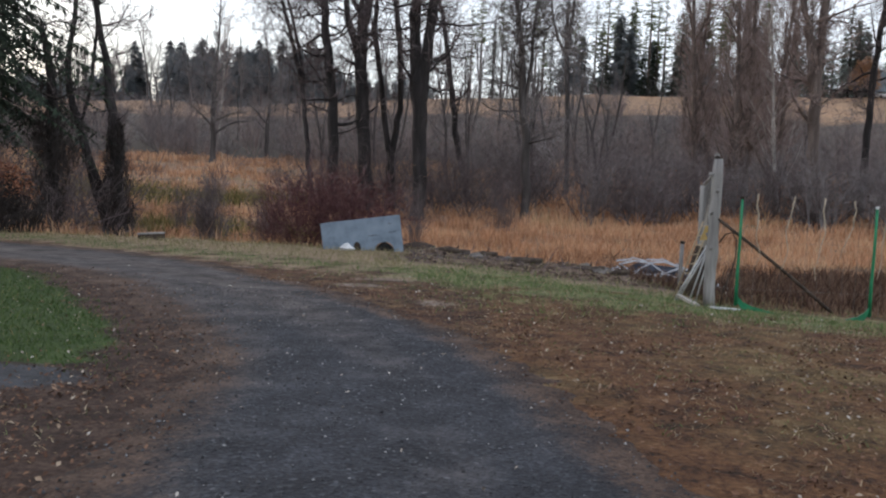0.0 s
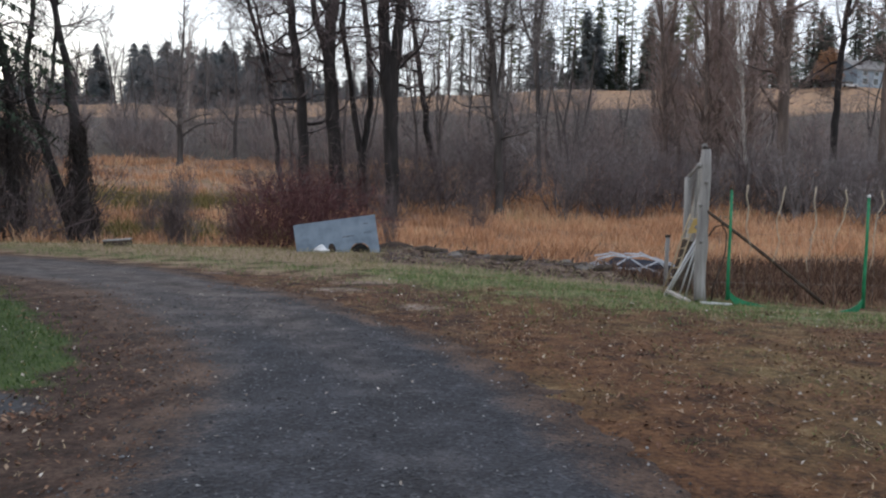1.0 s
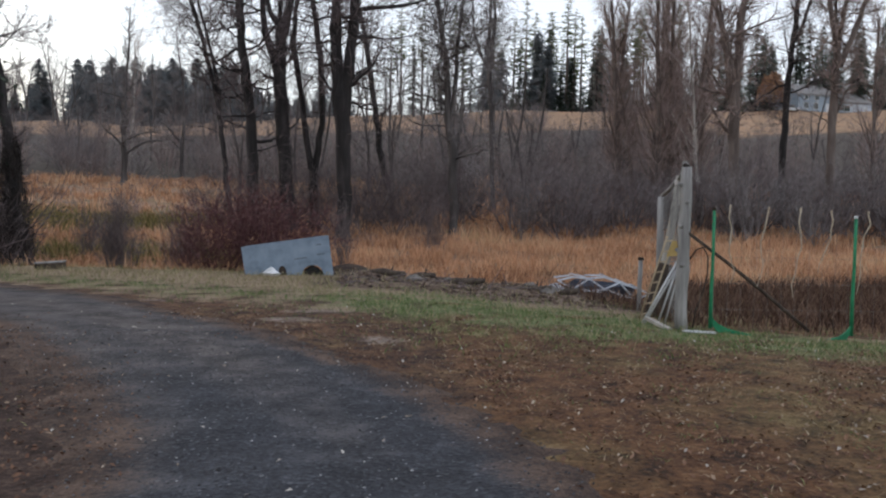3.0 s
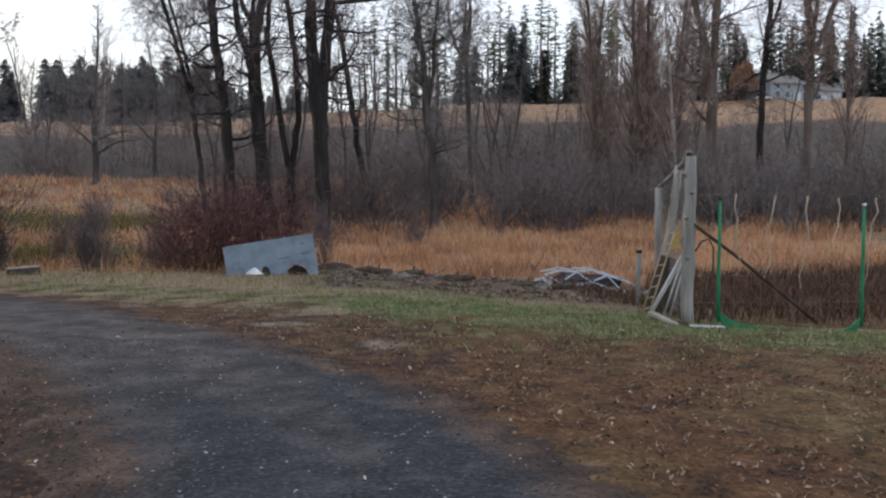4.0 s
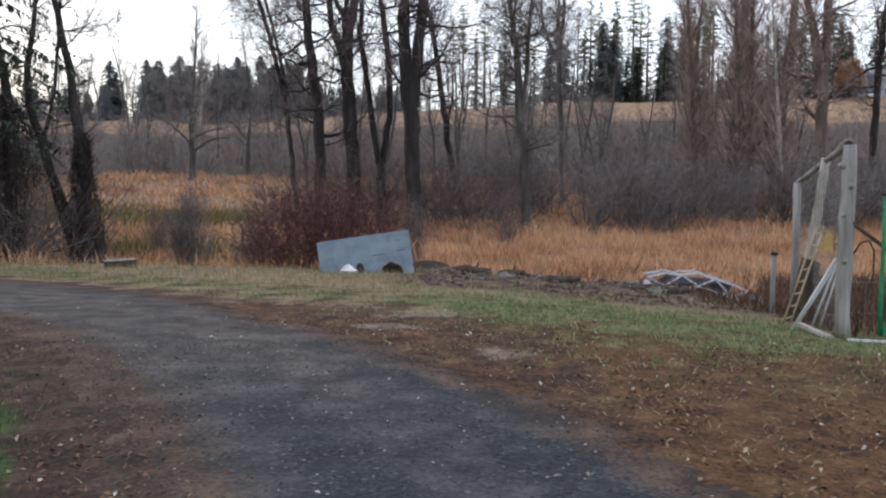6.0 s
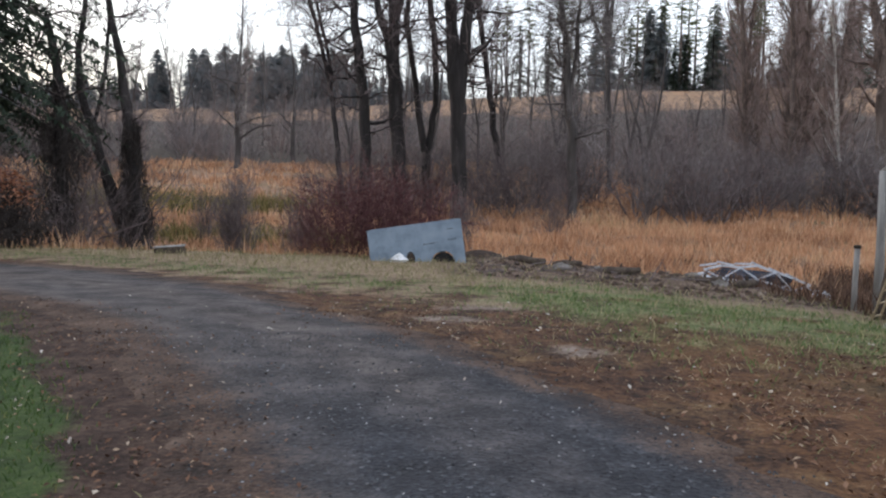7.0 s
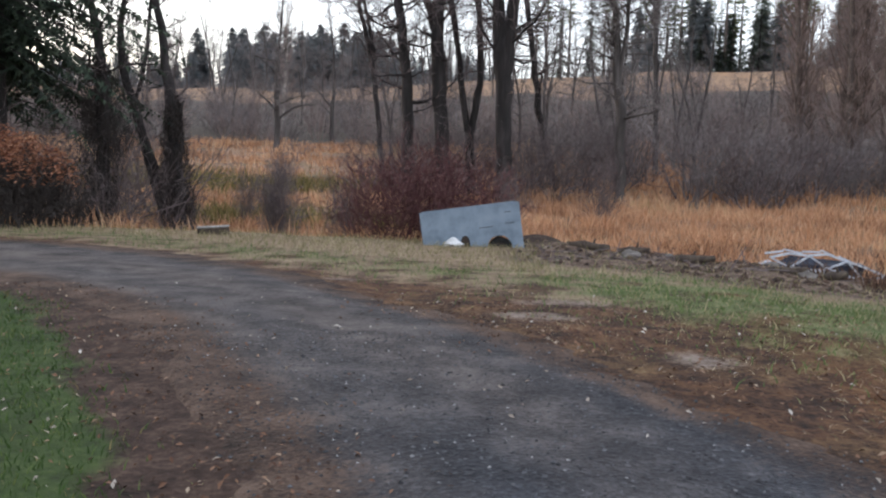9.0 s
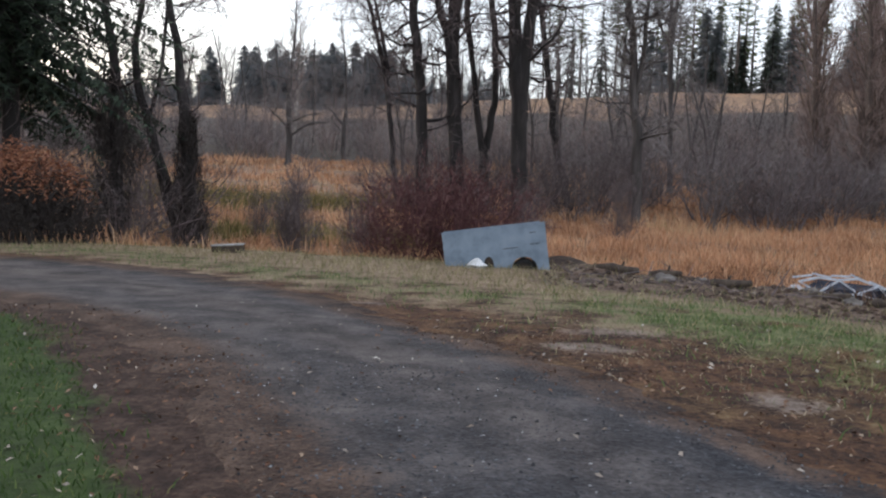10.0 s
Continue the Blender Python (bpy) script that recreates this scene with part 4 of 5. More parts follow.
# ---- old trailer box on the bank ----
PAINT = grained("faded_blue_grey_paint", (0.13, 0.17, 0.215), (0.205, 0.26, 0.325), (0.26, 0.315, 0.38), 3.0, rough=0.6, relief=0.1)
RUBBER = grained("old_rubber", (0.012, 0.012, 0.012), (0.025, 0.025, 0.026), (0.045, 0.044, 0.042), 12, rough=0.9)
DARK_STEEL = grained("rusty_dark_steel", (0.015, 0.013, 0.012), (0.035, 0.028, 0.024), (0.08, 0.05, 0.035), 9, rough=0.8)
WOOD_GREY = grained("weathered_grey_wood", (0.12, 0.115, 0.112), (0.27, 0.26, 0.25), (0.42, 0.41, 0.40), 9.0, (1, 1, 0.12), relief=1.0, depth=0.03)
WOOD_PALE = grained("peeled_pale_wood", (0.19, 0.17, 0.145), (0.33, 0.305, 0.27), (0.46, 0.43, 0.39), 8.0, (1, 1, 0.15), relief=0.6)
WOOD_DARK = grained("old_dark_wood", (0.025, 0.018, 0.014), (0.06, 0.045, 0.035), (0.11, 0.085, 0.066), 8.0, (1, 1, 0.15), relief=0.6)
WHITE = grained("dirty_white_plastic", (0.42, 0.43, 0.44), (0.60, 0.61, 0.62), (0.74, 0.75, 0.76), 5.0, rough=0.5, relief=0.1)
SCRAP = grained("dull_white_aluminium", (0.28, 0.31, 0.36), (0.48, 0.51, 0.56), (0.66, 0.68, 0.72), 4.0, rough=0.5, relief=0.2)
GREEN = grained("green_coated_steel", (0.012, 0.10, 0.05), (0.02, 0.19, 0.085), (0.05, 0.26, 0.13), 6.0, rough=0.5, relief=0.1)
WIRE = grained("dull_wire", (0.09, 0.085, 0.08), (0.17, 0.165, 0.16), (0.25, 0.24, 0.23), 9, rough=0.6)
LADDER_WOOD = grained("yellow_ladder_wood", (0.2, 0.15, 0.1), (0.38, 0.3, 0.2), (0.5, 0.42, 0.3), 7.0, (1, 1, 0.2), relief=0.4)
GAP_FILL = grained("dark_blue_gap_fill", (0.012, 0.016, 0.026), (0.03, 0.038, 0.06), (0.06, 0.075, 0.11), 4.0, rough=0.5)
YELLOW = grained("yellow_plastic", (0.26, 0.17, 0.06), (0.42, 0.29, 0.10), (0.5, 0.36, 0.15), 4.0, rough=0.5)


def panel_with_cuts(width, tall, thick, arch_x, arch_r):
    """An upright side sheet with a round wheel arch cut from its lower edge."""
    bm = bmesh.new()
    pts = [(-width / 2, tall), (-width / 2, 0), (arch_x - arch_r, 0)]
    for k in range(13):
        a = math.pi - k * math.pi / 12
        pts.append((arch_x + arch_r * math.cos(a), 0.18 + arch_r * 0.95 * math.sin(a)))
    pts += [(arch_x + arch_r, 0), (width / 2, 0), (width / 2, tall)]
    f = bm.faces.new([bm.verts.new((x, 0, z)) for x, z in pts])
    g = bmesh.ops.extrude_face_region(bm, geom=[f])
    bmesh.ops.translate(bm, vec=(0, thick, 0), verts=[v for v in g["geom"] if isinstance(v, bmesh.types.BMVert)])
    bmesh.ops.recalc_face_normals(bm, faces=bm.faces)
    return bm


tr = thing("utility_trailer", pose(-2.15, 22.9, -0.62, 0, -8.5, 3), "old blue-grey metal trailer box tipped on the bank", "trailer")
part("side_panel", panel_with_cuts(2.24, 1.12, 0.03, 0.58, 0.28), PAINT, tr)
part("side_panel", panel_with_cuts(2.24, 1.12, 0.03, 0.58, 0.28), PAINT, tr, place=Matrix.Translation((0, 1.22, 0)))
part("end_panel", block(bmesh.new(), (-1.117, 0.033, 0), (-1.087, 1.217, 1.06), 0.004), PAINT, tr)
part("end_panel", block(bmesh.new(), (1.087, 0.033, 0), (1.117, 1.217, 1.08), 0.004), PAINT, tr)
part("floor_panel", block(bmesh.new(), (-1.08, 0.035, 0.42), (1.08, 1.215, 0.45)), DARK_STEEL, tr)
part("rim", block(bmesh.new(), (-1.13, -0.012, 1.123), (1.13, 0.045, 1.150), 0.006), PAINT, tr, "thin folded top rim")
rec = bmesh.new()
bmesh.ops.create_circle(rec, cap_ends=True, segments=12, radius=0.115, matrix=pose(-0.17, -0.004, 0.36, 90, 0, 0) @ Matrix.Diagonal((0.9, 1.5, 1, 1)))
part("rust_hole", rec, DARK_STEEL, tr, "dark rusted hole")
# Short dark strips laid on the face of the side panel.
for sx, sz, ln in ((0.32, 0.66, 0.32), (0.86, 0.70, 0.2), (0.84, 0.95, 0.14)):
    part("dark_strip", block(bmesh.new(), (sx - ln / 2, -0.010, sz - 0.007), (sx + ln / 2, -0.003, sz + 0.006), 0.002), DARK_STEEL, tr, "thin dark strip on the side panel")
wh = part("wheel", tube(bmesh.new(), [(0, 0.0, 0), (0, 0.14, 0)], 0.14, 18), DARK_STEEL, tr, "rusty wheel", Matrix.Translation((0.58, 0.06, 0.16)))
ty = bmesh.new()
prof = [(0.13, 0.0), (0.22, -0.01), (0.25, 0.03), (0.25, 0.11), (0.22, 0.15), (0.13, 0.14)]
rings = [[ty.verts.new((math.cos(a) * rr, yy, math.sin(a) * rr)) for rr, yy in prof] for a in (k * math.pi / 12 for k in range(24))]
for k in range(24):
    for j in range(len(prof)):
        ty.faces.new((rings[k][j], rings[k][(j + 1) % 6], rings[(k + 1) % 24][(j + 1) % 6], rings[(k + 1) % 24][j])).smooth = True
bmesh.ops.recalc_face_normals(ty, faces=ty.faces)
part("tyre", ty, RUBBER, wh, "black worn tyre")


def crumple(name, place, sx, sy, sz, mat, label, category, seed, rough=0.35):
    """A creased lump: a bag, stone or clod."""
    bm = bmesh.new()
    bmesh.ops.create_icosphere(bm, subdivisions=2, radius=1)
    r = random.Random(seed)
    for v in bm.verts:
        k = 1 + r.uniform(-rough, rough)
        v.co = Vector((v.co.x * sx * k, v.co.y * sy * k, max(v.co.z, -0.5) * sz * k))
    me = bpy.data.meshes.new(name)
    bm.to_mesh(me)
    bm.free()
    me.materials.append(mat)
    ob = new(name, me)
    ob.matrix_world = Matrix.Translation(place)
    return tagged(ob, label, category)


crumple("plastic_bag", (-2.62, 22.55, ground_z(-2.62, 22.55) + 0.06), 0.20, 0.14, 0.14, WHITE, "crumpled white plastic bag in the grass by the trailer", "bag", 71)

# ---- corner of the garden fence ----
gz = ground_z
po = thing("fence_post", (4.24, 12.72, -0.26), "thick weathered grey wooden corner post", "post", "fence posts")
part("pole", tube(bmesh.new(), [(0.02, 0, 0), (0.0, 0, 0.3), (0.0, 0, 0.6), (0.015, 0, 0.9), (0.02, 0, 1.2), (0.015, 0, 1.5), (0.03, 0, 1.8), (0.03, 0, 2.1), (0.02, 0, 2.36)], [0.085, 0.078, 0.08, 0.086, 0.08, 0.086, 0.078, 0.082, 0.068], 18, 0.17, 3), WOOD_GREY, po)
part("knob", tube(bmesh.new(), [(0.02, 0, 2.35), (-0.01, 0, 2.41)], [0.05, 0.03], 8, 0.2, 4), DARK_STEEL, po, "dark broken nub on the top")
for a, z in ((0.4, 0.75), (2.2, 1.15), (3.9, 1.5), (5.1, 1.85), (4.4, 0.95), (3.2, 2.1)):
    part("knot", tube(bmesh.new(), [(math.cos(a) * 0.05, math.sin(a) * 0.05, z), (math.cos(a) * 0.105, math.sin(a) * 0.105, z + 0.03)], [0.04, 0.025], 7, 0.2, int(a * 10)), WOOD_GREY, po)
p2t = thing("fence_post", (4.56, 14.6, -0.34), "leaning peeled pale fence post", "post", "fence posts")
part("pole", tube(bmesh.new(), [(0, 0, 0), (0.09, 0, 0.6), (0.18, 0, 1.2), (0.26, 0, 1.7), (0.34, 0, 2.39)], [0.075, 0.072, 0.07, 0.066, 0.06], 12, 0.06, 5), WOOD_PALE, p2t)
p3t = thing("fence_post", (5.0, 15.7, -0.40), "slim grey fence post at the netting's end", "post", "fence posts")
part("pole", tube(bmesh.new(), [(0, 0, 0), (0.01, 0, 1.0), (0, 0, 2.13)], [0.065, 0.06, 0.055], 10, 0.06, 6), WOOD_GREY, p3t)
rl = thing("fence_rail", (4.24, 12.72, 2.12), "thin grey pole laid along the post tops", "rail")
part("pole", tube(bmesh.new(), [(0.0, 0, 0.03), (0.35, 0.95, -0.06), (0.66, 1.88, -0.1), (0.72, 2.4, -0.24), (0.8, 3.05, -0.38)], [0.045, 0.042, 0.04, 0.038, 0.034], 8, 0.08, 7), WOOD_GREY, rl)


def netting(ob, a, b, low, top_a, top_b, cell_w, cell_h, rad):
    """Upright and level wires between two places."""
    a, b = Vector(a), Vector(b)
    n = max(2, int((b - a).length / cell_w))
    r = random.Random(n)
    for i in range(n + 1):
        p = a.lerp(b, i / n)
        t = top_a + (top_b - top_a) * i / n
        part("wire", stick_mesh("wire", [(p.x, p.y, low, p.x + r.gauss(0, 0.006), p.y, t, rad, rad)], WIRE), None, ob)
    m = int((top_a - low) / cell_h)
    for j in range(m + 1):
        levels = []
        for i in range(n):
            p, e = a.lerp(b, i / n), a.lerp(b, (i + 1) / n)
            za, zb = low + (top_a - low) * j / m, low + (top_b - low) * j / m
            levels.append((p.x, p.y, za + (zb - za) * i / n, e.x, e.y, za + (zb - za) * (i + 1) / n, rad, rad))
        part("wire", stick_mesh("wire", levels, WIRE), None, ob)


n1 = thing("wire_netting", (0, 0, 0), "grey wire netting stretched between the fence posts", "netting")
netting(n1, (4.33, 12.8, 0), (5.0, 15.65, 0), -0.3, 2.05, 1.66, 0.1, 0.13, 0.005)
n2 = thing("wire_fence", (0, 0, 0), "tall thin wire fence along the garden", "fence")
netting(n2, (4.36, 12.8, 0), (8.1, 12.55, 0), -0.32, 1.95, 1.95, 0.19, 0.33, 0.0018)
ep = thing("fence_post", (8.12, 12.55, gz(8.12, 12.55) - 0.1), "slim grey post at the wire fence's end", "post", "fence posts")
part("pole", tube(bmesh.new(), [(0, 0, 0), (0.01, 0, 1.1), (0, 0, 2.15)], [0.05, 0.05, 0.045], 10, 0.06, 8), WOOD_GREY, ep)
STRAW_STICK = grained("bleached_stick", (0.30, 0.24, 0.17), (0.45, 0.38, 0.29), (0.58, 0.51, 0.42), 8)
for i, (x, top, low) in enumerate(((4.92, 1.55, 0.45), (5.5, 1.53, 0.4), (5.98, 1.53, 0.25), (6.45, 1.5, 0.6), (7.02, 1.5, 0.3), (7.5, 1.52, 0.5))):
    r = random.Random(80 + i)
    ob = thing("dry_vine_stalk", (x, 12.7, 0), "bleached crooked vine stalk hanging on the wire", "stalk", "vine stalks")
    pts, px = [], 0.0
    for k in range(8):
        z = top + (low - top) * k / 7
        pts.append((px, r.uniform(-0.02, 0.02), z))
        px += r.uniform(-0.075, 0.045)
    part("stem", tube(bmesh.new(), pts, [0.012 - 0.0009 * k for k in range(8)], 5, 0.15, i), STRAW_STICK, ob)
    part("node", tube(bmesh.new(), [(0, 0, top - 0.02), (0.01, 0, top + 0.025)], [0.016, 0.012], 6, 0.1, i), STRAW_STICK, ob)
br = thing("brace_pole", (4.3, 12.66, 1.15), "dark diagonal brace pole against the corner post", "brace")
part("pole", tube(bmesh.new(), [(-0.02, 0, 0.02), (0.6, 0.06, -0.40), (1.2, 0.15, -0.82), (2.0, 0.25, -1.42)], [0.024, 0.026, 0.027, 0.028], 8, 0.08, 9), WOOD_DARK, br)
ho = thing("hose", (4.38, 12.78, 0), "dark hose looped beside the corner post", "hose")
part("loop", tube(bmesh.new(), [(0.0, 0, 0.78), (0.1, 0.02, 0.92), (0.22, 0.05, 0.95), (0.3, 0.07, 0.82), (0.3, 0.07, 0.55), (0.24, 0.06, 0.3), (0.12, 0.03, 0.02), (0.08, 0.02, -0.24)], 0.012, 6), WOOD_DARK, ho)


def green_stake(x, y, inward, reach, top, tie):
    g = gz(x, y)
    ob = thing("green_stake", (x, y, g), "green coated metal stake with a bent foot", "stake", "green stakes")
    part("shaft", tube(bmesh.new(), [(0, 0, 0.06), (-0.004, 0, 0.6), (0.004, 0, 1.1), (0, 0, top - g)], [0.03, 0.026, 0.024, 0.022], 8), GREEN, ob)
    bm = bmesh.new()
    pts = [(0.0, 0, 0.30), (0.03, -0.01, 0.14), (0.10, -0.03, 0.06), (0.22, -0.07, 0.02), (reach * 0.7, -0.16, 0.0), (reach, -0.24, -0.02)]
    wid = [0.022, 0.05, 0.062, 0.045, 0.034, 0.02]
    rings = []
    for (px, py, pz), w in zip(pts, wid):
        rings.append([bm.verts.new((px * inward, py + dy, pz + dz)) for dy, dz in ((-0.012, -w), (0.012, -w), (0.012, w), (-0.012, w))])
    for a, b in zip(rings, rings[1:]):
        for k in range(4):
            bm.faces.new((a[k], a[(k + 1) % 4], b[(k + 1) % 4], b[k]))
    bm.faces.new(rings[0])
    bm.faces.new(rings[-1][::-1])
    bmesh.ops.recalc_face_normals(bm, faces=bm.faces)
    part("foot", bm, GREEN, ob)
    part("cap", tube(bmesh.new(), [(0, 0, top - g - 0.01), (0.0, 0, top - g + 0.03)], 0.027, 8), WHITE if tie else DARK_STEEL, ob, "pale tie at the top" if tie else "dark cap")


green_stake(4.62, 12.55, 1, 0.50, 1.5, False)
green_stake(6.68, 12.45, -1, 0.62, 1.42, True)

# things leaning in the corner
ld = thing("ladder", (0, 0, 0), "short yellowed wooden ladder leaning on the pale post", "ladder")
la, lb = Vector((4.04, 13.9, gz(4.05, 13.9) + 0.0)), Vector((4.46, 13.9, 1.08))
across = Vector((0.20, 0.2, 0.0))
for s in (0, 1):
    part("side_rail", tube(bmesh.new(), [la + across * s, la.lerp(lb, 0.5) + across * s, lb + across * s], 0.014, 6), LADDER_WOOD, ld)
for k in range(8):
    c = la.lerp(lb, (k + 0.5) / 8)
    part("rung", tube(bmesh.new(), [c, c + across], 0.012, 6), LADDER_WOOD, ld)
bd = thing("plywood_sheet", (0, 0, 0), "dark wet plywood sheet leaning behind the pipes", "board")
bm = bmesh.new()
vs = [bm.verts.new(v) for v in ((4.25, 14.3, -0.32), (4.75, 14.45, -0.32), (4.85, 14.55, 0.55), (4.55, 14.45, 0.63))]
f = bm.faces.new(vs)
g = bmesh.ops.extrude_face_region(bm, geom=[f])
bmesh.ops.translate(bm, vec=(-0.01, 0.025, 0), verts=[v for v in g["geom"] if isinstance(v, bmesh.types.BMVert)])
bmesh.ops.recalc_face_normals(bm, faces=bm.faces)
part("sheet", bm, WOOD_DARK, bd)
for i, (bx, by, tx, ty2, tz, rad, mat) in enumerate(((3.84, 13.2, 4.22, 12.86, 0.74, 0.016, WHITE), (3.90, 13.25, 4.23, 12.88, 0.66, 0.014, WHITE), (4.08, 13.2, 4.24, 12.86, 0.7, 0.015, WHITE), (4.19, 13.2, 4.26, 12.87, 0.6, 0.014, WHITE), (3.98, 13.45, 4.22, 12.9, 0.62, 0.016, WOOD_PALE))):
    ob = thing("plastic_pipe" if mat is WHITE else "wooden_stake", (bx, by, gz(bx, by) - 0.01), "white plastic pipe leaning on the corner post" if mat is WHITE else "pale wooden stake leaning on the corner post", "pipe" if mat is WHITE else "stake", "pipes leaning on the post" if mat is WHITE else "")
    part("pipe" if mat is WHITE else "shaft", tube(bmesh.new(), [(0, 0, 0), (tx - bx, ty2 - by, tz - gz(bx, by))], rad, 8), mat, ob)
ys = thing("folding_sign", (4.38, 13.4, 0.78), "small yellow folded plastic sign hanging on the netting", "sign")
for s in (-1, 1):
    bm = bmesh.new()
    f = bm.faces.new([bm.verts.new(v) for v in ((-0.09 + 0.05 * s, 0.05 * s, 0), (0.09 + 0.05 * s, 0.05 * s, 0.02), (0.03, 0, 0.24), (-0.03, 0, 0.24))])
    g = bmesh.ops.extrude_face_region(bm, geom=[f])
    bmesh.ops.translate(bm, vec=(0, 0.008 * s, 0), verts=[v for v in g["geom"] if isinstance(v, bmesh.types.BMVert)])
    bmesh.ops.recalc_face_normals(bm, faces=bm.faces)
    part("leaf", bm, YELLOW, ys)
for name, a, b, w, h, mat, label in (("plank", (3.82, 12.95, -0.1), (4.0, 12.48, -0.2), 0.045, 0.022, WOOD_PALE, "short pale plank dropped beside the post"), ("lath", (4.15, 12.38, -0.4), (4.62, 12.35, -0.42), 0.03, 0.015, WHITE, "thin white lath lying in the grass")):
    a, b = Vector(a), Vector(b)
    mid = (a + b) / 2
    mid.z = max(mid.z, gz(mid.x, mid.y) + h)
    ob = thing(name, Matrix.Translation(mid) @ (b - a).to_track_quat("X", "Z").to_matrix().to_4x4(), label, "board")
    part("board", block(bmesh.new(), (-(b - a).length / 2, -w, -h), ((b - a).length / 2, w, h), 0.006), mat, ob)
sp = thing("standpipe", (4.62, 15.6, -0.38), "pale grey metal standpipe with a dark cap", "pipe")
part("pipe", tube(bmesh.new(), [(0, 0, 0), (0, 0, 0.5), (0.01, 0, 0.97)], 0.04, 12), WOOD_GREY, sp)
part("cap", tube(bmesh.new(), [(0.01, 0, 0.972), (0.01, 0, 1.02)], [0.055, 0.05], 12), DARK_STEEL, sp, "dark rusty cap")

# ---- white scrap heap in the marsh edge ----
sc = thing("scrap_frames", (8.1, 30, gz(8.1, 30)), "heap of bent white aluminium frames in the reeds", "scrap heap")
r9 = random.Random(91)


def bar(a, b, w=0.035, name="bar"):
    a, b = Vector(a), Vector(b)
    d = b - a
    part(name, block(bmesh.new(), (-d.length / 2, -w, -w * 0.6), (d.length / 2, w, w * 0.6), 0.006), SCRAP, sc, place=Matrix.Translation((a + b) / 2) @ d.to_track_quat("X", "Z").to_matrix().to_4x4())


def crest(x):
    return 0.92 - 0.08 * abs(x + 0.3) - 0.30 * max(0, x - 0.5) + 0.05 * math.sin(5 * x)


for k in range(6):
    x0, x1 = -1.5 + k * 0.56, -1.5 + (k + 1) * 0.56
    lo0, lo1 = crest(x0) - 0.42, crest(x1) - 0.42
    bar((x0, 0, crest(x0)), (x1, 0, crest(x1)), 0.05)
    bar((x0, -0.25, lo0), (x1, -0.25, lo1), 0.045)
    bar((x0, -0.12, lo0 if k % 2 else crest(x0)), (x1, -0.12, crest(x1) if k % 2 else lo1), 0.04)
    bar((x0, 0.5, crest(x0) + 0.08), (x1, 0.5, crest(x1) + 0.02), 0.045)
for k in range(8):
    x0 = r9.uniform(-1.6, 1.9)
    a = Vector((x0, r9.uniform(-0.6, -0.2), max(0.05, crest(x0) * r9.uniform(0.2, 0.6))))
    bar(a, a + Vector((r9.uniform(-0.6, 0.6), r9.uniform(-0.3, 0.3), r9.uniform(-0.25, 0.2))), 0.035)
# Added dark lump, no real tarpaulin: its colour shades the gaps between bars.
crumple("tarpaulin", (8.1, 30.35, gz(8, 30) + 0.3), 1.5, 0.3, 0.5, GAP_FILL, "dark blue-black lump added to shade the gaps under the white frames", "tarpaulin", 72, 0.3)
crumple("feed_sack", (9.75, 28.7, gz(9.75, 28.7) + 0.16), 0.34, 0.25, 0.22, SCRAP, "dirty white sack slumped beside the scrap heap", "sack", 73)
crumple("feed_sack", (6.5, 29.8, gz(6.5, 29.8) + 0.3), 0.28, 0.25, 0.35, SCRAP, "torn white sack at the heap's end", "sack", 74)

# ---- crate beside the drive ----
cr = thing("crate", pose(-8.75, 24.6, gz(-8.75, 24.6) - 0.03, 0, -4, 12), "dark low wooden crate with a pale lid", "crate")
for y0 in (-0.2, 0.17):
    part("side_board", block(bmesh.new(), (-0.37, y0, 0), (0.37, y0 + 0.03, 0.2), 0.006), WOOD_DARK, cr)
for x0 in (-0.37, 0.34):
    part("end_board", block(bmesh.new(), (x0, -0.168, 0), (x0 + 0.03, 0.168, 0.2), 0.004), WOOD_DARK, cr)
part("lid", block(bmesh.new(), (-0.4, -0.23, 0.203), (0.39, 0.22, 0.23), 0.006), WOOD_GREY, cr, "pale weathered lid")

# ---- far house on the hill ----
SIDING = grained("pale_blue_siding", (0.22, 0.27, 0.32), (0.28, 0.335, 0.39), (0.34, 0.395, 0.45), 0.6, (0.2, 0.2, 6), relief=0.3)
ROOFING = grained("grey_shingle", (0.16, 0.15, 0.15), (0.24, 0.23, 0.225), (0.32, 0.31, 0.30), 1.5, relief=0.3)
WINDOW, wn2, wl2, wb2 = material("dark_window_glass", 0.08)
wb2.inputs["Base Color"].default_value = (0.03, 0.035, 0.04, 1)
wb2.inputs["Specular IOR Level"].default_value = 0.6


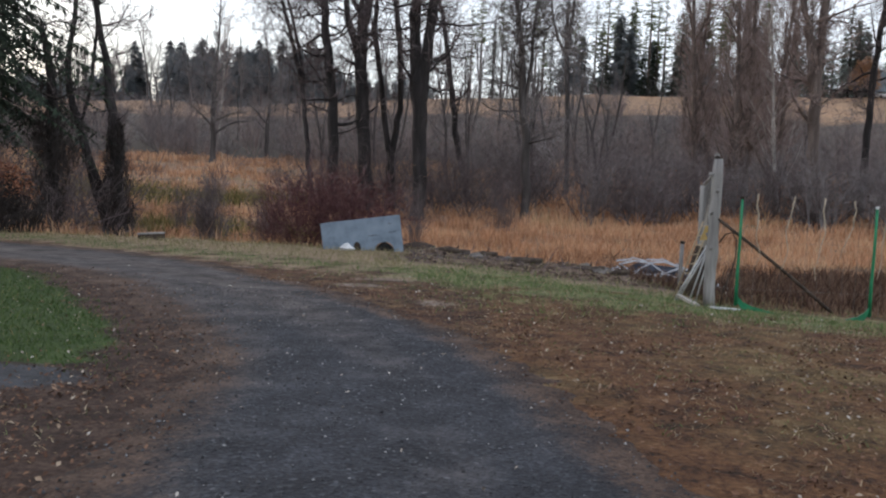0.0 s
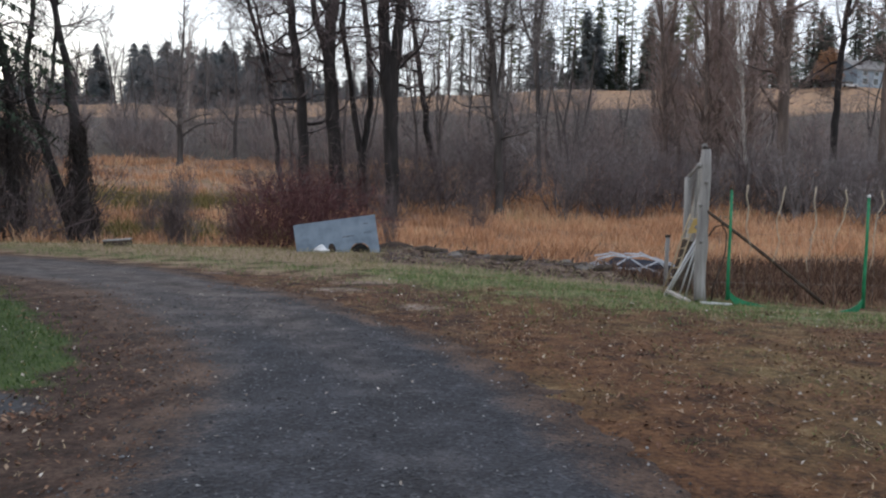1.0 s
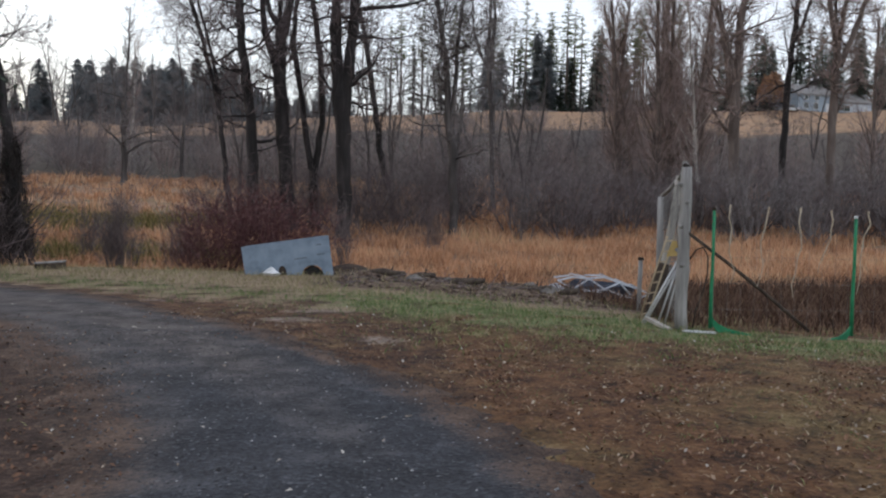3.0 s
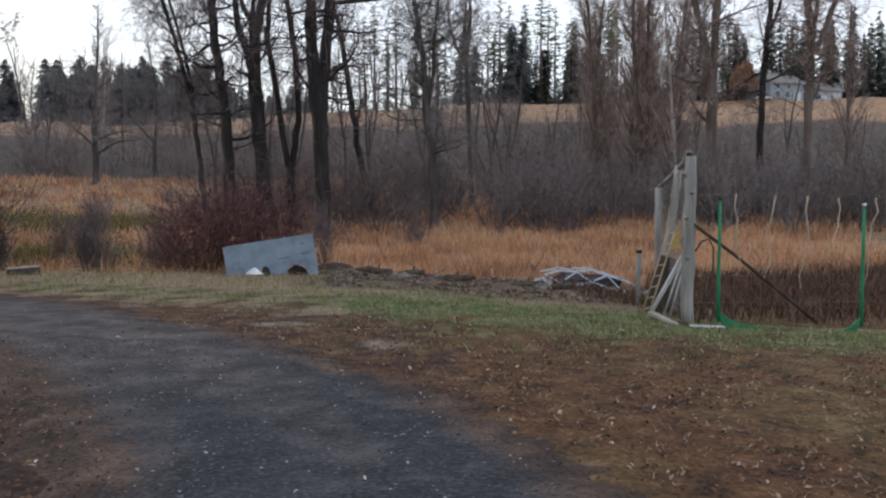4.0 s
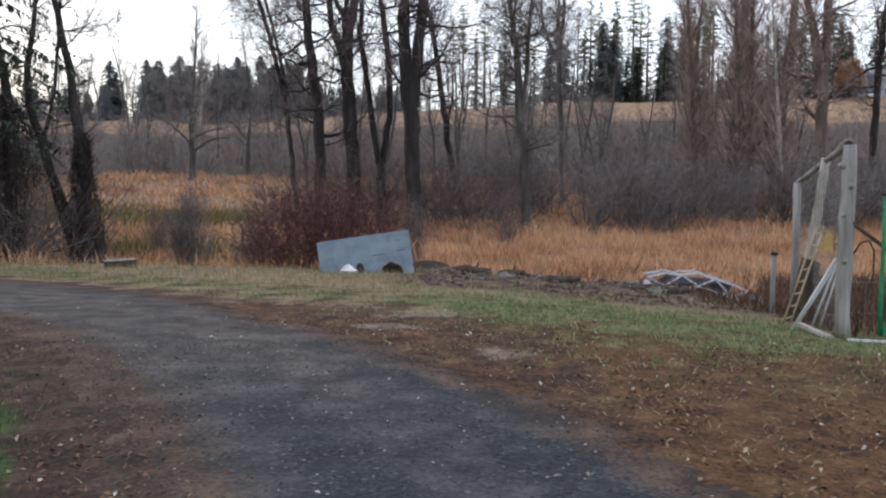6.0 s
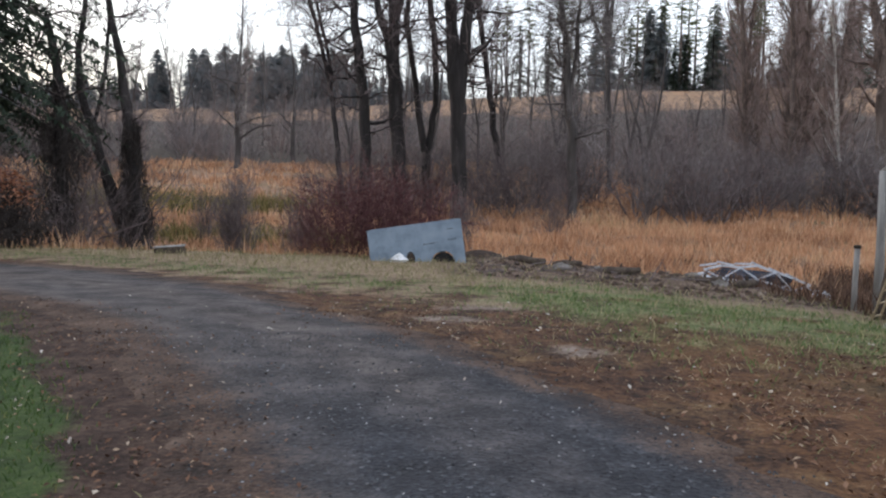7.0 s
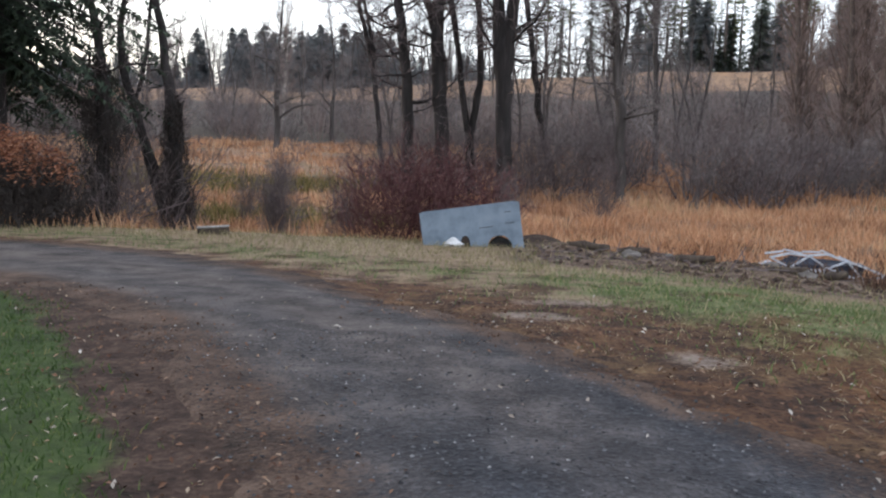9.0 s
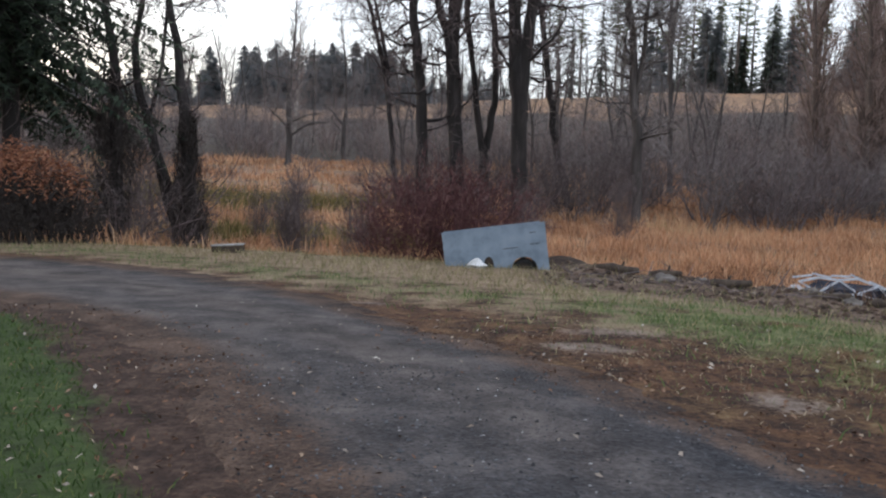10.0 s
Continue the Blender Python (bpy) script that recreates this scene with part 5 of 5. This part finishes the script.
def house(x, y, wide, deep, eave, ridge, turn, wall_mat, label, windows):
    ob = thing("house", pose(x, y, gz(x, y) - 0.3, 0, 0, turn), label, "house")
    bm = bmesh.new()
    sect = [(-deep / 2, 0), (deep / 2, 0), (deep / 2, eave), (0, ridge - 0.15), (-deep / 2, eave)]
    a, b = [bm.verts.new((-wide / 2, p, q)) for p, q in sect], [bm.verts.new((wide / 2, p, q)) for p, q in sect]
    bm.faces.new(a)
    bm.faces.new(b[::-1])
    for k in range(5):
        bm.faces.new((a[k], b[k], b[(k + 1) % 5], a[(k + 1) % 5]))
    bmesh.ops.recalc_face_normals(bm, faces=bm.faces)
    part("wall", bm, wall_mat, ob)
    bm = bmesh.new()
    o, t = 0.5, 0.2
    drop = (ridge - eave) / (deep / 2) * o
    sect = [(-deep / 2 - o, eave - drop), (0, ridge), (deep / 2 + o, eave - drop), (deep / 2 + o, eave - drop + t), (0, ridge + t), (-deep / 2 - o, eave - drop + t)]
    a, b = [bm.verts.new((-wide / 2 - o, p, q)) for p, q in sect], [bm.verts.new((wide / 2 + o, p, q)) for p, q in sect]
    bm.faces.new((a[0], a[1], a[4], a[5])), bm.faces.new((a[1], a[2], a[3], a[4]))
    bm.faces.new((b[0], b[5], b[4], b[1])), bm.faces.new((b[1], b[4], b[3], b[2]))
    for k in range(6):
        bm.faces.new((a[k], b[k], b[(k + 1) % 6], a[(k + 1) % 6]))
    bmesh.ops.recalc_face_normals(bm, faces=bm.faces)
    part("roof", bm, ROOFING, ob)
    for wx, wz, ww, wh2 in windows:
        w = part("window", block(bmesh.new(), (wx - ww / 2 - 0.1, -deep / 2 - 0.06, wz - 0.1), (wx + ww / 2 + 0.1, -deep / 2 + 0.05, wz + wh2 + 0.1)), WHITE, ob, "white window frame")
        part("pane", block(bmesh.new(), (wx - ww / 2, -deep / 2 - 0.085, wz), (wx + ww / 2, -deep / 2 - 0.063, wz + wh2)), WINDOW, w, "dark glass pane")
    part("door", block(bmesh.new(), (wide * 0.32, -deep / 2 - 0.08, 0.3), (wide * 0.32 + 1.0, -deep / 2 + 0.03, 2.4), 0.02), WHITE, ob)


for x, y, k in ((121, 196, 1.25), (125, 193, 1.15), (129, 198, 1.3), (133, 194, 1.2), (117, 199, 1.3), (138, 196, 1.25), (108, 200, 1.2), (112, 203, 1.3)):
    conifer(x, y, SPRUCE[int(x) % 3], "tall dark spruce behind the far house", k, "conifers on the hill")
house(102.5, 188, 9.5, 8, 4.6, 7.0, 12, SIDING, "pale blue-grey two-storey house on the hill", ((-2.6, 1.2, 1.2, 1.3), (0.2, 1.2, 1.2, 1.3), (-2.6, 3.2, 1.0, 1.0), (0.4, 3.2, 1.0, 1.0)))
house(114, 192, 12, 7, 3.4, 5.6, 5, SCRAP, "low white house wing beyond the trees", ((-3.5, 1.2, 1.4, 1.2), (-0.5, 1.2, 1.4, 1.2)))
cv = thing("car", pose(94.5, 179, gz(94.5, 179), 0, 0, 10), "white car parked by the far house", "car")
part("body", block(bmesh.new(), (-2.1, -0.85, 0.3), (2.1, 0.85, 0.85), 0.12), WHITE, cv)
part("cabin", block(bmesh.new(), (-1.3, -0.75, 0.86), (1.0, 0.75, 1.42), 0.18), WINDOW, cv, "dark glazed cabin")
for wx in (-1.35, 1.35):
    for wy in (-0.8, 0.8):
        part("wheel", tube(bmesh.new(), [(wx, wy - 0.1, 0.32), (wx, wy + 0.1, 0.32)], 0.32, 14), RUBBER, cv)
# ---- grass, leaves, stones ----
rs = np.random.RandomState(11)


def blade_mesh(name, x, y, tall, wide, lean, mat, sink=0.02):
    """Bent tapering blades at the places given."""
    n = len(x)
    z = height(x, y) - sink
    a, b = rs.uniform(0, 2 * np.pi, n), rs.uniform(0, 2 * np.pi, n)
    side = np.stack([np.cos(a), np.sin(a), np.zeros(n)], 1) * (wide / 2)[:, None]
    tip = np.stack([np.cos(b) * lean * tall, np.sin(b) * lean * tall, tall], 1)
    p = np.stack([x, y, z], 1)
    mid = p + tip * np.array([0.35, 0.35, 0.58])
    v = np.stack([p - side, p + side, mid + side * 0.8, mid - side * 0.8, p + tip], 1).reshape(-1, 3)
    k = np.arange(n)[:, None, None] * 5
    f = (k + np.array([[0, 1, 2], [0, 2, 3], [3, 2, 4]])[None]).reshape(-1, 3)
    return mesh_of(name, v, f, mat)


def scatter(n, lo, hi, weight):
    """Places in a rectangle, kept by the chance that weight gives."""
    x, y = rs.uniform(lo[0], hi[0], n), rs.uniform(lo[1], hi[1], n)
    keep = rs.uniform(0, 1, n) < weight(x, y)
    return x[keep], y[keep]


def stuff(name, me, label, category):
    return tagged(new(name, me), label, category, kind="stuff")


def off_drive(x, y):
    return smooth(0.1, -0.35, inside_by(x, y))


LUSH = island("green_grass", (0.0, (0.026, 0.052, 0.014)), (0.6, (0.055, 0.10, 0.026)), (0.9, (0.10, 0.145, 0.045)), (1.0, (0.22, 0.18, 0.09)), through_light=0.25)
LAWN = island("thin_autumn_grass", (0.0, (0.065, 0.105, 0.036)), (0.6, (0.14, 0.20, 0.07)), (0.8, (0.25, 0.25, 0.12)), (1.0, (0.42, 0.35, 0.21)), through_light=0.25)
STRAW = island("dry_straw", (0.0, (0.17, 0.115, 0.07)), (0.5, (0.33, 0.25, 0.16)), (1.0, (0.52, 0.43, 0.30)), through_light=0.25)
BANK = island("fading_bank_grass", (0.0, (0.10, 0.105, 0.045)), (0.4, (0.21, 0.20, 0.09)), (0.7, (0.32, 0.26, 0.15)), (1.0, (0.48, 0.40, 0.26)), through_light=0.25)
WEED = island("dead_brown_weeds", (0.0, (0.04, 0.022, 0.015)), (0.8, (0.115, 0.064, 0.042)), (1.0, (0.26, 0.17, 0.115)))
x, y = scatter(42000, (-11, 6), (-2.6, 13.5), lambda x, y: lush_mask(x, y))
stuff("green_grass", blade_mesh("green_grass", x, y, rs.uniform(0.03, 0.08, len(x)), rs.uniform(0.006, 0.012, len(x)), 0.6, LUSH), "short green lawn grass beside the drive", "grass")
x, y = scatter(130000, (-14, 9.5), (8.5, 24), lambda x, y: lawn_mask(x, y) * (0.35 + 0.5 * (waves(x, y, 1.6, 41) > -0.1)) * off_drive(x, y))
stuff("thin_grass", blade_mesh("thin_grass", x, y, rs.uniform(0.04, 0.12, len(x)), rs.uniform(0.007, 0.014, len(x)), 0.7, LAWN), "thin autumn grass along the bank", "grass")
x, y = scatter(60000, (-14, 13), (7, 26), lambda x, y: smooth(0.3, 1.5, band_off(x, y)) * smooth(1.5, 0, y - bank_edge(x)) * (waves(x, y, 1.1, 43) > -0.25) * np.where(x > -0.8, 0.12, 0.5) * off_drive(x, y))
stuff("dry_grass", blade_mesh("dry_grass", x, y, rs.uniform(0.06, 0.2, len(x)), rs.uniform(0.007, 0.014, len(x)), 0.8, BANK), "fading yellow-green grass on the bank", "grass")
x, y = scatter(30000, (-3, 2.5), (8.5, 15), lambda x, y: 0.8 * smooth(0, -1, band_off(x, y)) * (waves(x, y, 1.3, 47) > 0.15) * off_drive(x, y))
stuff("sparse_grass", blade_mesh("sparse_grass", x, y, rs.uniform(0.02, 0.06, len(x)), rs.uniform(0.005, 0.009, len(x)), 1.0, LAWN), "sparse worn grass among the fallen leaves", "grass")
x, y = scatter(52000, (4.4, 12.9), (24, 36), lambda x, y: smooth(12.7, 13.2, y) * np.clip(1.15 - marsh_mask(x, y), 0, 1) * 0.9)
stuff("dead_weeds", blade_mesh("dead_weeds", x, y, rs.uniform(0.1, 0.38, len(x)) * (1 + 0.05 * np.clip(y - 14, 0, 14)), rs.uniform(0.010, 0.02, len(x)) * (1 + 0.04 * np.clip(y - 14, 0, 14)), 0.6, WEED), "dead brown weeds behind the fence", "weeds")

x, y = scatter(30000, (-2.5, 2.5), (9, 13), lambda x, y: 0.75 * smooth(0.5, -0.8, band_off(x, y)) * np.clip(0.35 + 0.6 * waves(x, y, 1.2, 49), 0.03, 1) * off_drive(x, y))
stuff("straw_litter", blade_mesh("straw_litter", x, y, rs.uniform(0.012, 0.03, len(x)), rs.uniform(0.005, 0.009, len(x)), 2.4, STRAW, 0.0), "bits of straw and dead grass among the leaves", "straw")

# marsh grass, in tussocks
def marsh_keep(x, y):
    d = marsh_mask(x, y) * (1 - 0.93 * np.exp(-((x - 7.9) / 1.9) ** 2 - ((y - 29) / 1.5) ** 2)) * (np.abs(x + 0.5) < 0.62 * y + 4)
    rows = np.clip(0.55 + 0.9 * np.sin(y * 0.42 + 0.05 * x + 0.8 * waves(x, y, 14, 56)), 0.12, 1)
    d = d * (1 + (rows - 1) * smooth(-3, -7, x) * smooth(36, 42, y))
    return d * np.clip(0.62 + 0.5 * waves(x, y, 3.0, 51) + 0.25 * waves(x, y, 1.1, 52), 0.08, 1)


SEDGE = island("olive_sedge", (0.0, (0.07, 0.06, 0.026)), (0.5, (0.17, 0.145, 0.055)), (1.0, (0.33, 0.27, 0.12)), through_light=0.3)
SEDGE_SPOTS = ((-14, 41.5, 5, 2.5), (-19, 57.5, 7, 3.2), (-27, 59, 8, 3.5), (-11, 60, 3, 2.5), (-6.5, 40, 2.5, 2), (-33, 66, 9, 3))


def sedge_keep(x, y):
    return np.minimum(1, sum(0.75 * np.exp(-((x - a) / c) ** 2 - ((y - b) / d) ** 2) for a, b, c, d in SEDGE_SPOTS)) * np.clip(0.75 + 0.5 * waves(x, y, 2.2, 57), 0, 1)


x, y = scatter(200000, (-45, 32), (18, 80), sedge_keep)
stuff("olive_sedge", blade_mesh("olive_sedge", x, y, rs.uniform(0.35, 0.95, len(x)), 0.03 + 0.0006 * y, 0.5, SEDGE, 0.05), "yellow-green sedge in patches among the marsh grass", "sedge")
x, y = scatter(90000, (-28, 23), (30, 52), lambda x, y: marsh_keep(x, y) * (1 - 0.8 * sedge_keep(x, y)))
stuff("marsh_grass", blade_mesh("marsh_grass", x, y, rs.uniform(0.4, 0.95, len(x)) * (0.75 + 0.35 * waves(x, y, 4, 53)), 0.022 + 0.0005 * y, 0.45, MARSH_BLADE, 0.05), "tall orange-brown dead marsh grass", "grass")
x, y = scatter(90000, (-66, 52), (62, 106), marsh_keep)
stuff("far_marsh_grass", blade_mesh("far_marsh_grass", x, y, rs.uniform(0.5, 1.1, len(x)) * (0.75 + 0.4 * waves(x, y, 6, 54)), 0.05 + 0.0006 * y, 0.45, MARSH_BLADE, 0.05), "tall orange-brown dead marsh grass", "grass")

# fallen leaves
DEAD_LEAF = island("fallen_brown_leaves", (0.0, (0.045, 0.024, 0.016)), (0.5, (0.12, 0.06, 0.038)), (0.88, (0.21, 0.12, 0.075)), (0.97, (0.32, 0.24, 0.17)), (1.0, (0.5, 0.44, 0.36)))
PALE_LEAF = island("bleached_leaves", (0.0, (0.20, 0.16, 0.125)), (0.7, (0.34, 0.30, 0.26)), (1.0, (0.58, 0.55, 0.5)))
rl2 = random.Random(23)


def leaf_stuff(name, x, y, size, mat, label, lift=0.012):
    pts = [(a, b, c) for a, b, c in zip(x, y, height(x, y) + lift + drive_lift(x, y))]
    return stuff(name, mesh_of(name, *leaf_cards(pts, size, rl2), mat), label, "leaves")


x, y = scatter(42000, (-3, 2.0), (9, 15), lambda x, y: smooth(0.4, -1.2, band_off(x, y)) * smooth(0.45, -0.3, inside_by(x, y)) * np.clip(0.45 + 0.5 * waves(x, y, 1.9, 61), 0.05, 1) * smooth(16, 7, y))
leaf_stuff("fallen_leaves", x, y, 0.022, DEAD_LEAF, "brown fallen leaves lying beside the drive")
x, y = scatter(9000, (-8, 3), (-1.6, 13), lambda x, y: smooth(1.3, -0.2, inside_by(x, y)) * (1 - 0.93 * lush_mask(x, y)) * 0.8)
leaf_stuff("fallen_leaves", x, y, 0.018, DEAD_LEAF, "brown fallen leaves between lawn and drive")
x, y = scatter(760, (-6, 2.5), (6, 14), lambda x, y: 0.5 + 0.5 * smooth(0.2, -0.8, inside_by(x, y)))
leaf_stuff("bleached_leaves", x, y, 0.02, PALE_LEAF, "bleached pale leaves scattered over drive and grass", 0.014)

# loose stones and clods
STONE = island("loose_stones", (0.0, (0.025, 0.025, 0.028)), (0.75, (0.075, 0.077, 0.085)), (0.95, (0.14, 0.145, 0.155)), (1.0, (0.34, 0.34, 0.34)))
SOIL = island("turned_soil", (0.0, (0.025, 0.016, 0.012)), (0.6, (0.085, 0.054, 0.037)), (0.93, (0.15, 0.108, 0.08)), (1.0, (0.28, 0.23, 0.18)))


def lumps(name, x, y, size, mat, label, category, squash=0.6, lift=0.3):
    """Small irregular eight-faced stones."""
    n = len(x)
    base = np.array([[1, 0, 0], [0, 1, 0], [-1, 0, 0], [0, -1, 0], [0, 0, squash], [0, 0, -squash]], float)
    v = base[None] * rs.uniform(0.55, 1.35, (n, 6, 1)) * size[:, None, None]
    a = rs.uniform(0, 6.28, n)
    c, s = np.cos(a)[:, None], np.sin(a)[:, None]
    v = np.stack([v[..., 0] * c - v[..., 1] * s, v[..., 0] * s + v[..., 1] * c, v[..., 2]], -1)
    v += np.stack([x, y, height(x, y) + drive_lift(x, y) + lift * size * squash], 1)[:, None]
    f = np.array([[0, 1, 4], [1, 2, 4], [2, 3, 4], [3, 0, 4], [1, 0, 5], [2, 1, 5], [3, 2, 5], [0, 3, 5]])
    return stuff(name, mesh_of(name, v.reshape(-1, 3), (np.arange(n)[:, None, None] * 6 + f[None]).reshape(-1, 3), mat), label, category)


x, y = scatter(18000, (-7, 2.0), (2.5, 11), lambda x, y: 0.9 * smooth(0.0, 0.3, inside_by(x, y)))
lumps("loose_gravel", x, y, rs.uniform(0.005, 0.012, len(x)) * (1 + 0.5 * (rs.uniform(0, 1, len(x)) > 0.95)), STONE, "loose gravel lying on the worn drive", "gravel", 0.7, 0.5)
x, y = scatter(3600, (-1.2, 15.5), (6, 26.5), lambda x, y: smooth(2.6, 4.6, band_off(x, y)) * smooth(1.5, 0, y - bank_edge(x)) * (waves(x, y, 1.5, 71) > -0.2))
lumps("turned_soil", x, y, rs.uniform(0.02, 0.085, len(x)), SOIL, "clods of turned soil and roots on the bank", "soil")
STONE_GREY = grained("grey_field_stone", (0.07, 0.062, 0.055), (0.14, 0.125, 0.115), (0.24, 0.22, 0.2), 6)
for i in range(7):
    x, y = rnd.uniform(-0.5, 5.2), rnd.uniform(18.8, 21.5)
    crumple("stone", (x, y, gz(x, y) + 0.03), rnd.uniform(0.08, 0.2), rnd.uniform(0.08, 0.16), rnd.uniform(0.06, 0.12), STONE_GREY, "rough grey field stone on the turned soil", "stone", 900 + i, 0.25)
# roots and sticks on the bank
rb = random.Random(31)
roots = []
for _ in range(150):
    x = rb.uniform(-0.8, 5.5)
    y = rb.uniform(18.5, 22.5)
    p = Vector((x, y, gz(x, y) + 0.04))
    d = Vector((rb.gauss(0, 1), rb.gauss(0, 1), rb.gauss(0.1, 0.3))).normalized() * rb.uniform(0.15, 0.7)
    roots.append((*p, *(p + d), rb.uniform(0.006, 0.02), 0.005))
stuff("dead_sticks", stick_mesh("dead_sticks", roots, TWIG), "broken brown sticks and roots on the bank", "sticks")
for i, (x, y, turn, size) in enumerate(((0.35, 22.6, 12, 0.75), (1.2, 21.9, -25, 0.55), (2.1, 20.9, 8, 0.9), (3.6, 19.9, -14, 0.7), (4.3, 19.3, 30, 0.45))):
    r = random.Random(600 + i)
    lg = thing("log", pose(x, y, gz(x, y) + 0.05, 0, r.uniform(-6, 6), turn), "dark rotten log half sunk in the turned soil", "log", "logs on the bank")
    part("wood", tube(bmesh.new(), [(-size * 0.6, 0, 0), (-size * 0.2, r.uniform(-0.04, 0.04), 0.03), (size * 0.2, r.uniform(-0.04, 0.04), 0.02), (size * 0.6, 0, 0.04)], [0.07, 0.095, 0.085, 0.06], 9, 0.18, i), WOOD_DARK, lg)
    part("stub", tube(bmesh.new(), [(size * 0.1, 0, 0.06), (size * 0.16, 0.03, 0.2)], [0.03, 0.018], 6, 0.15, i), WOOD_DARK, lg)
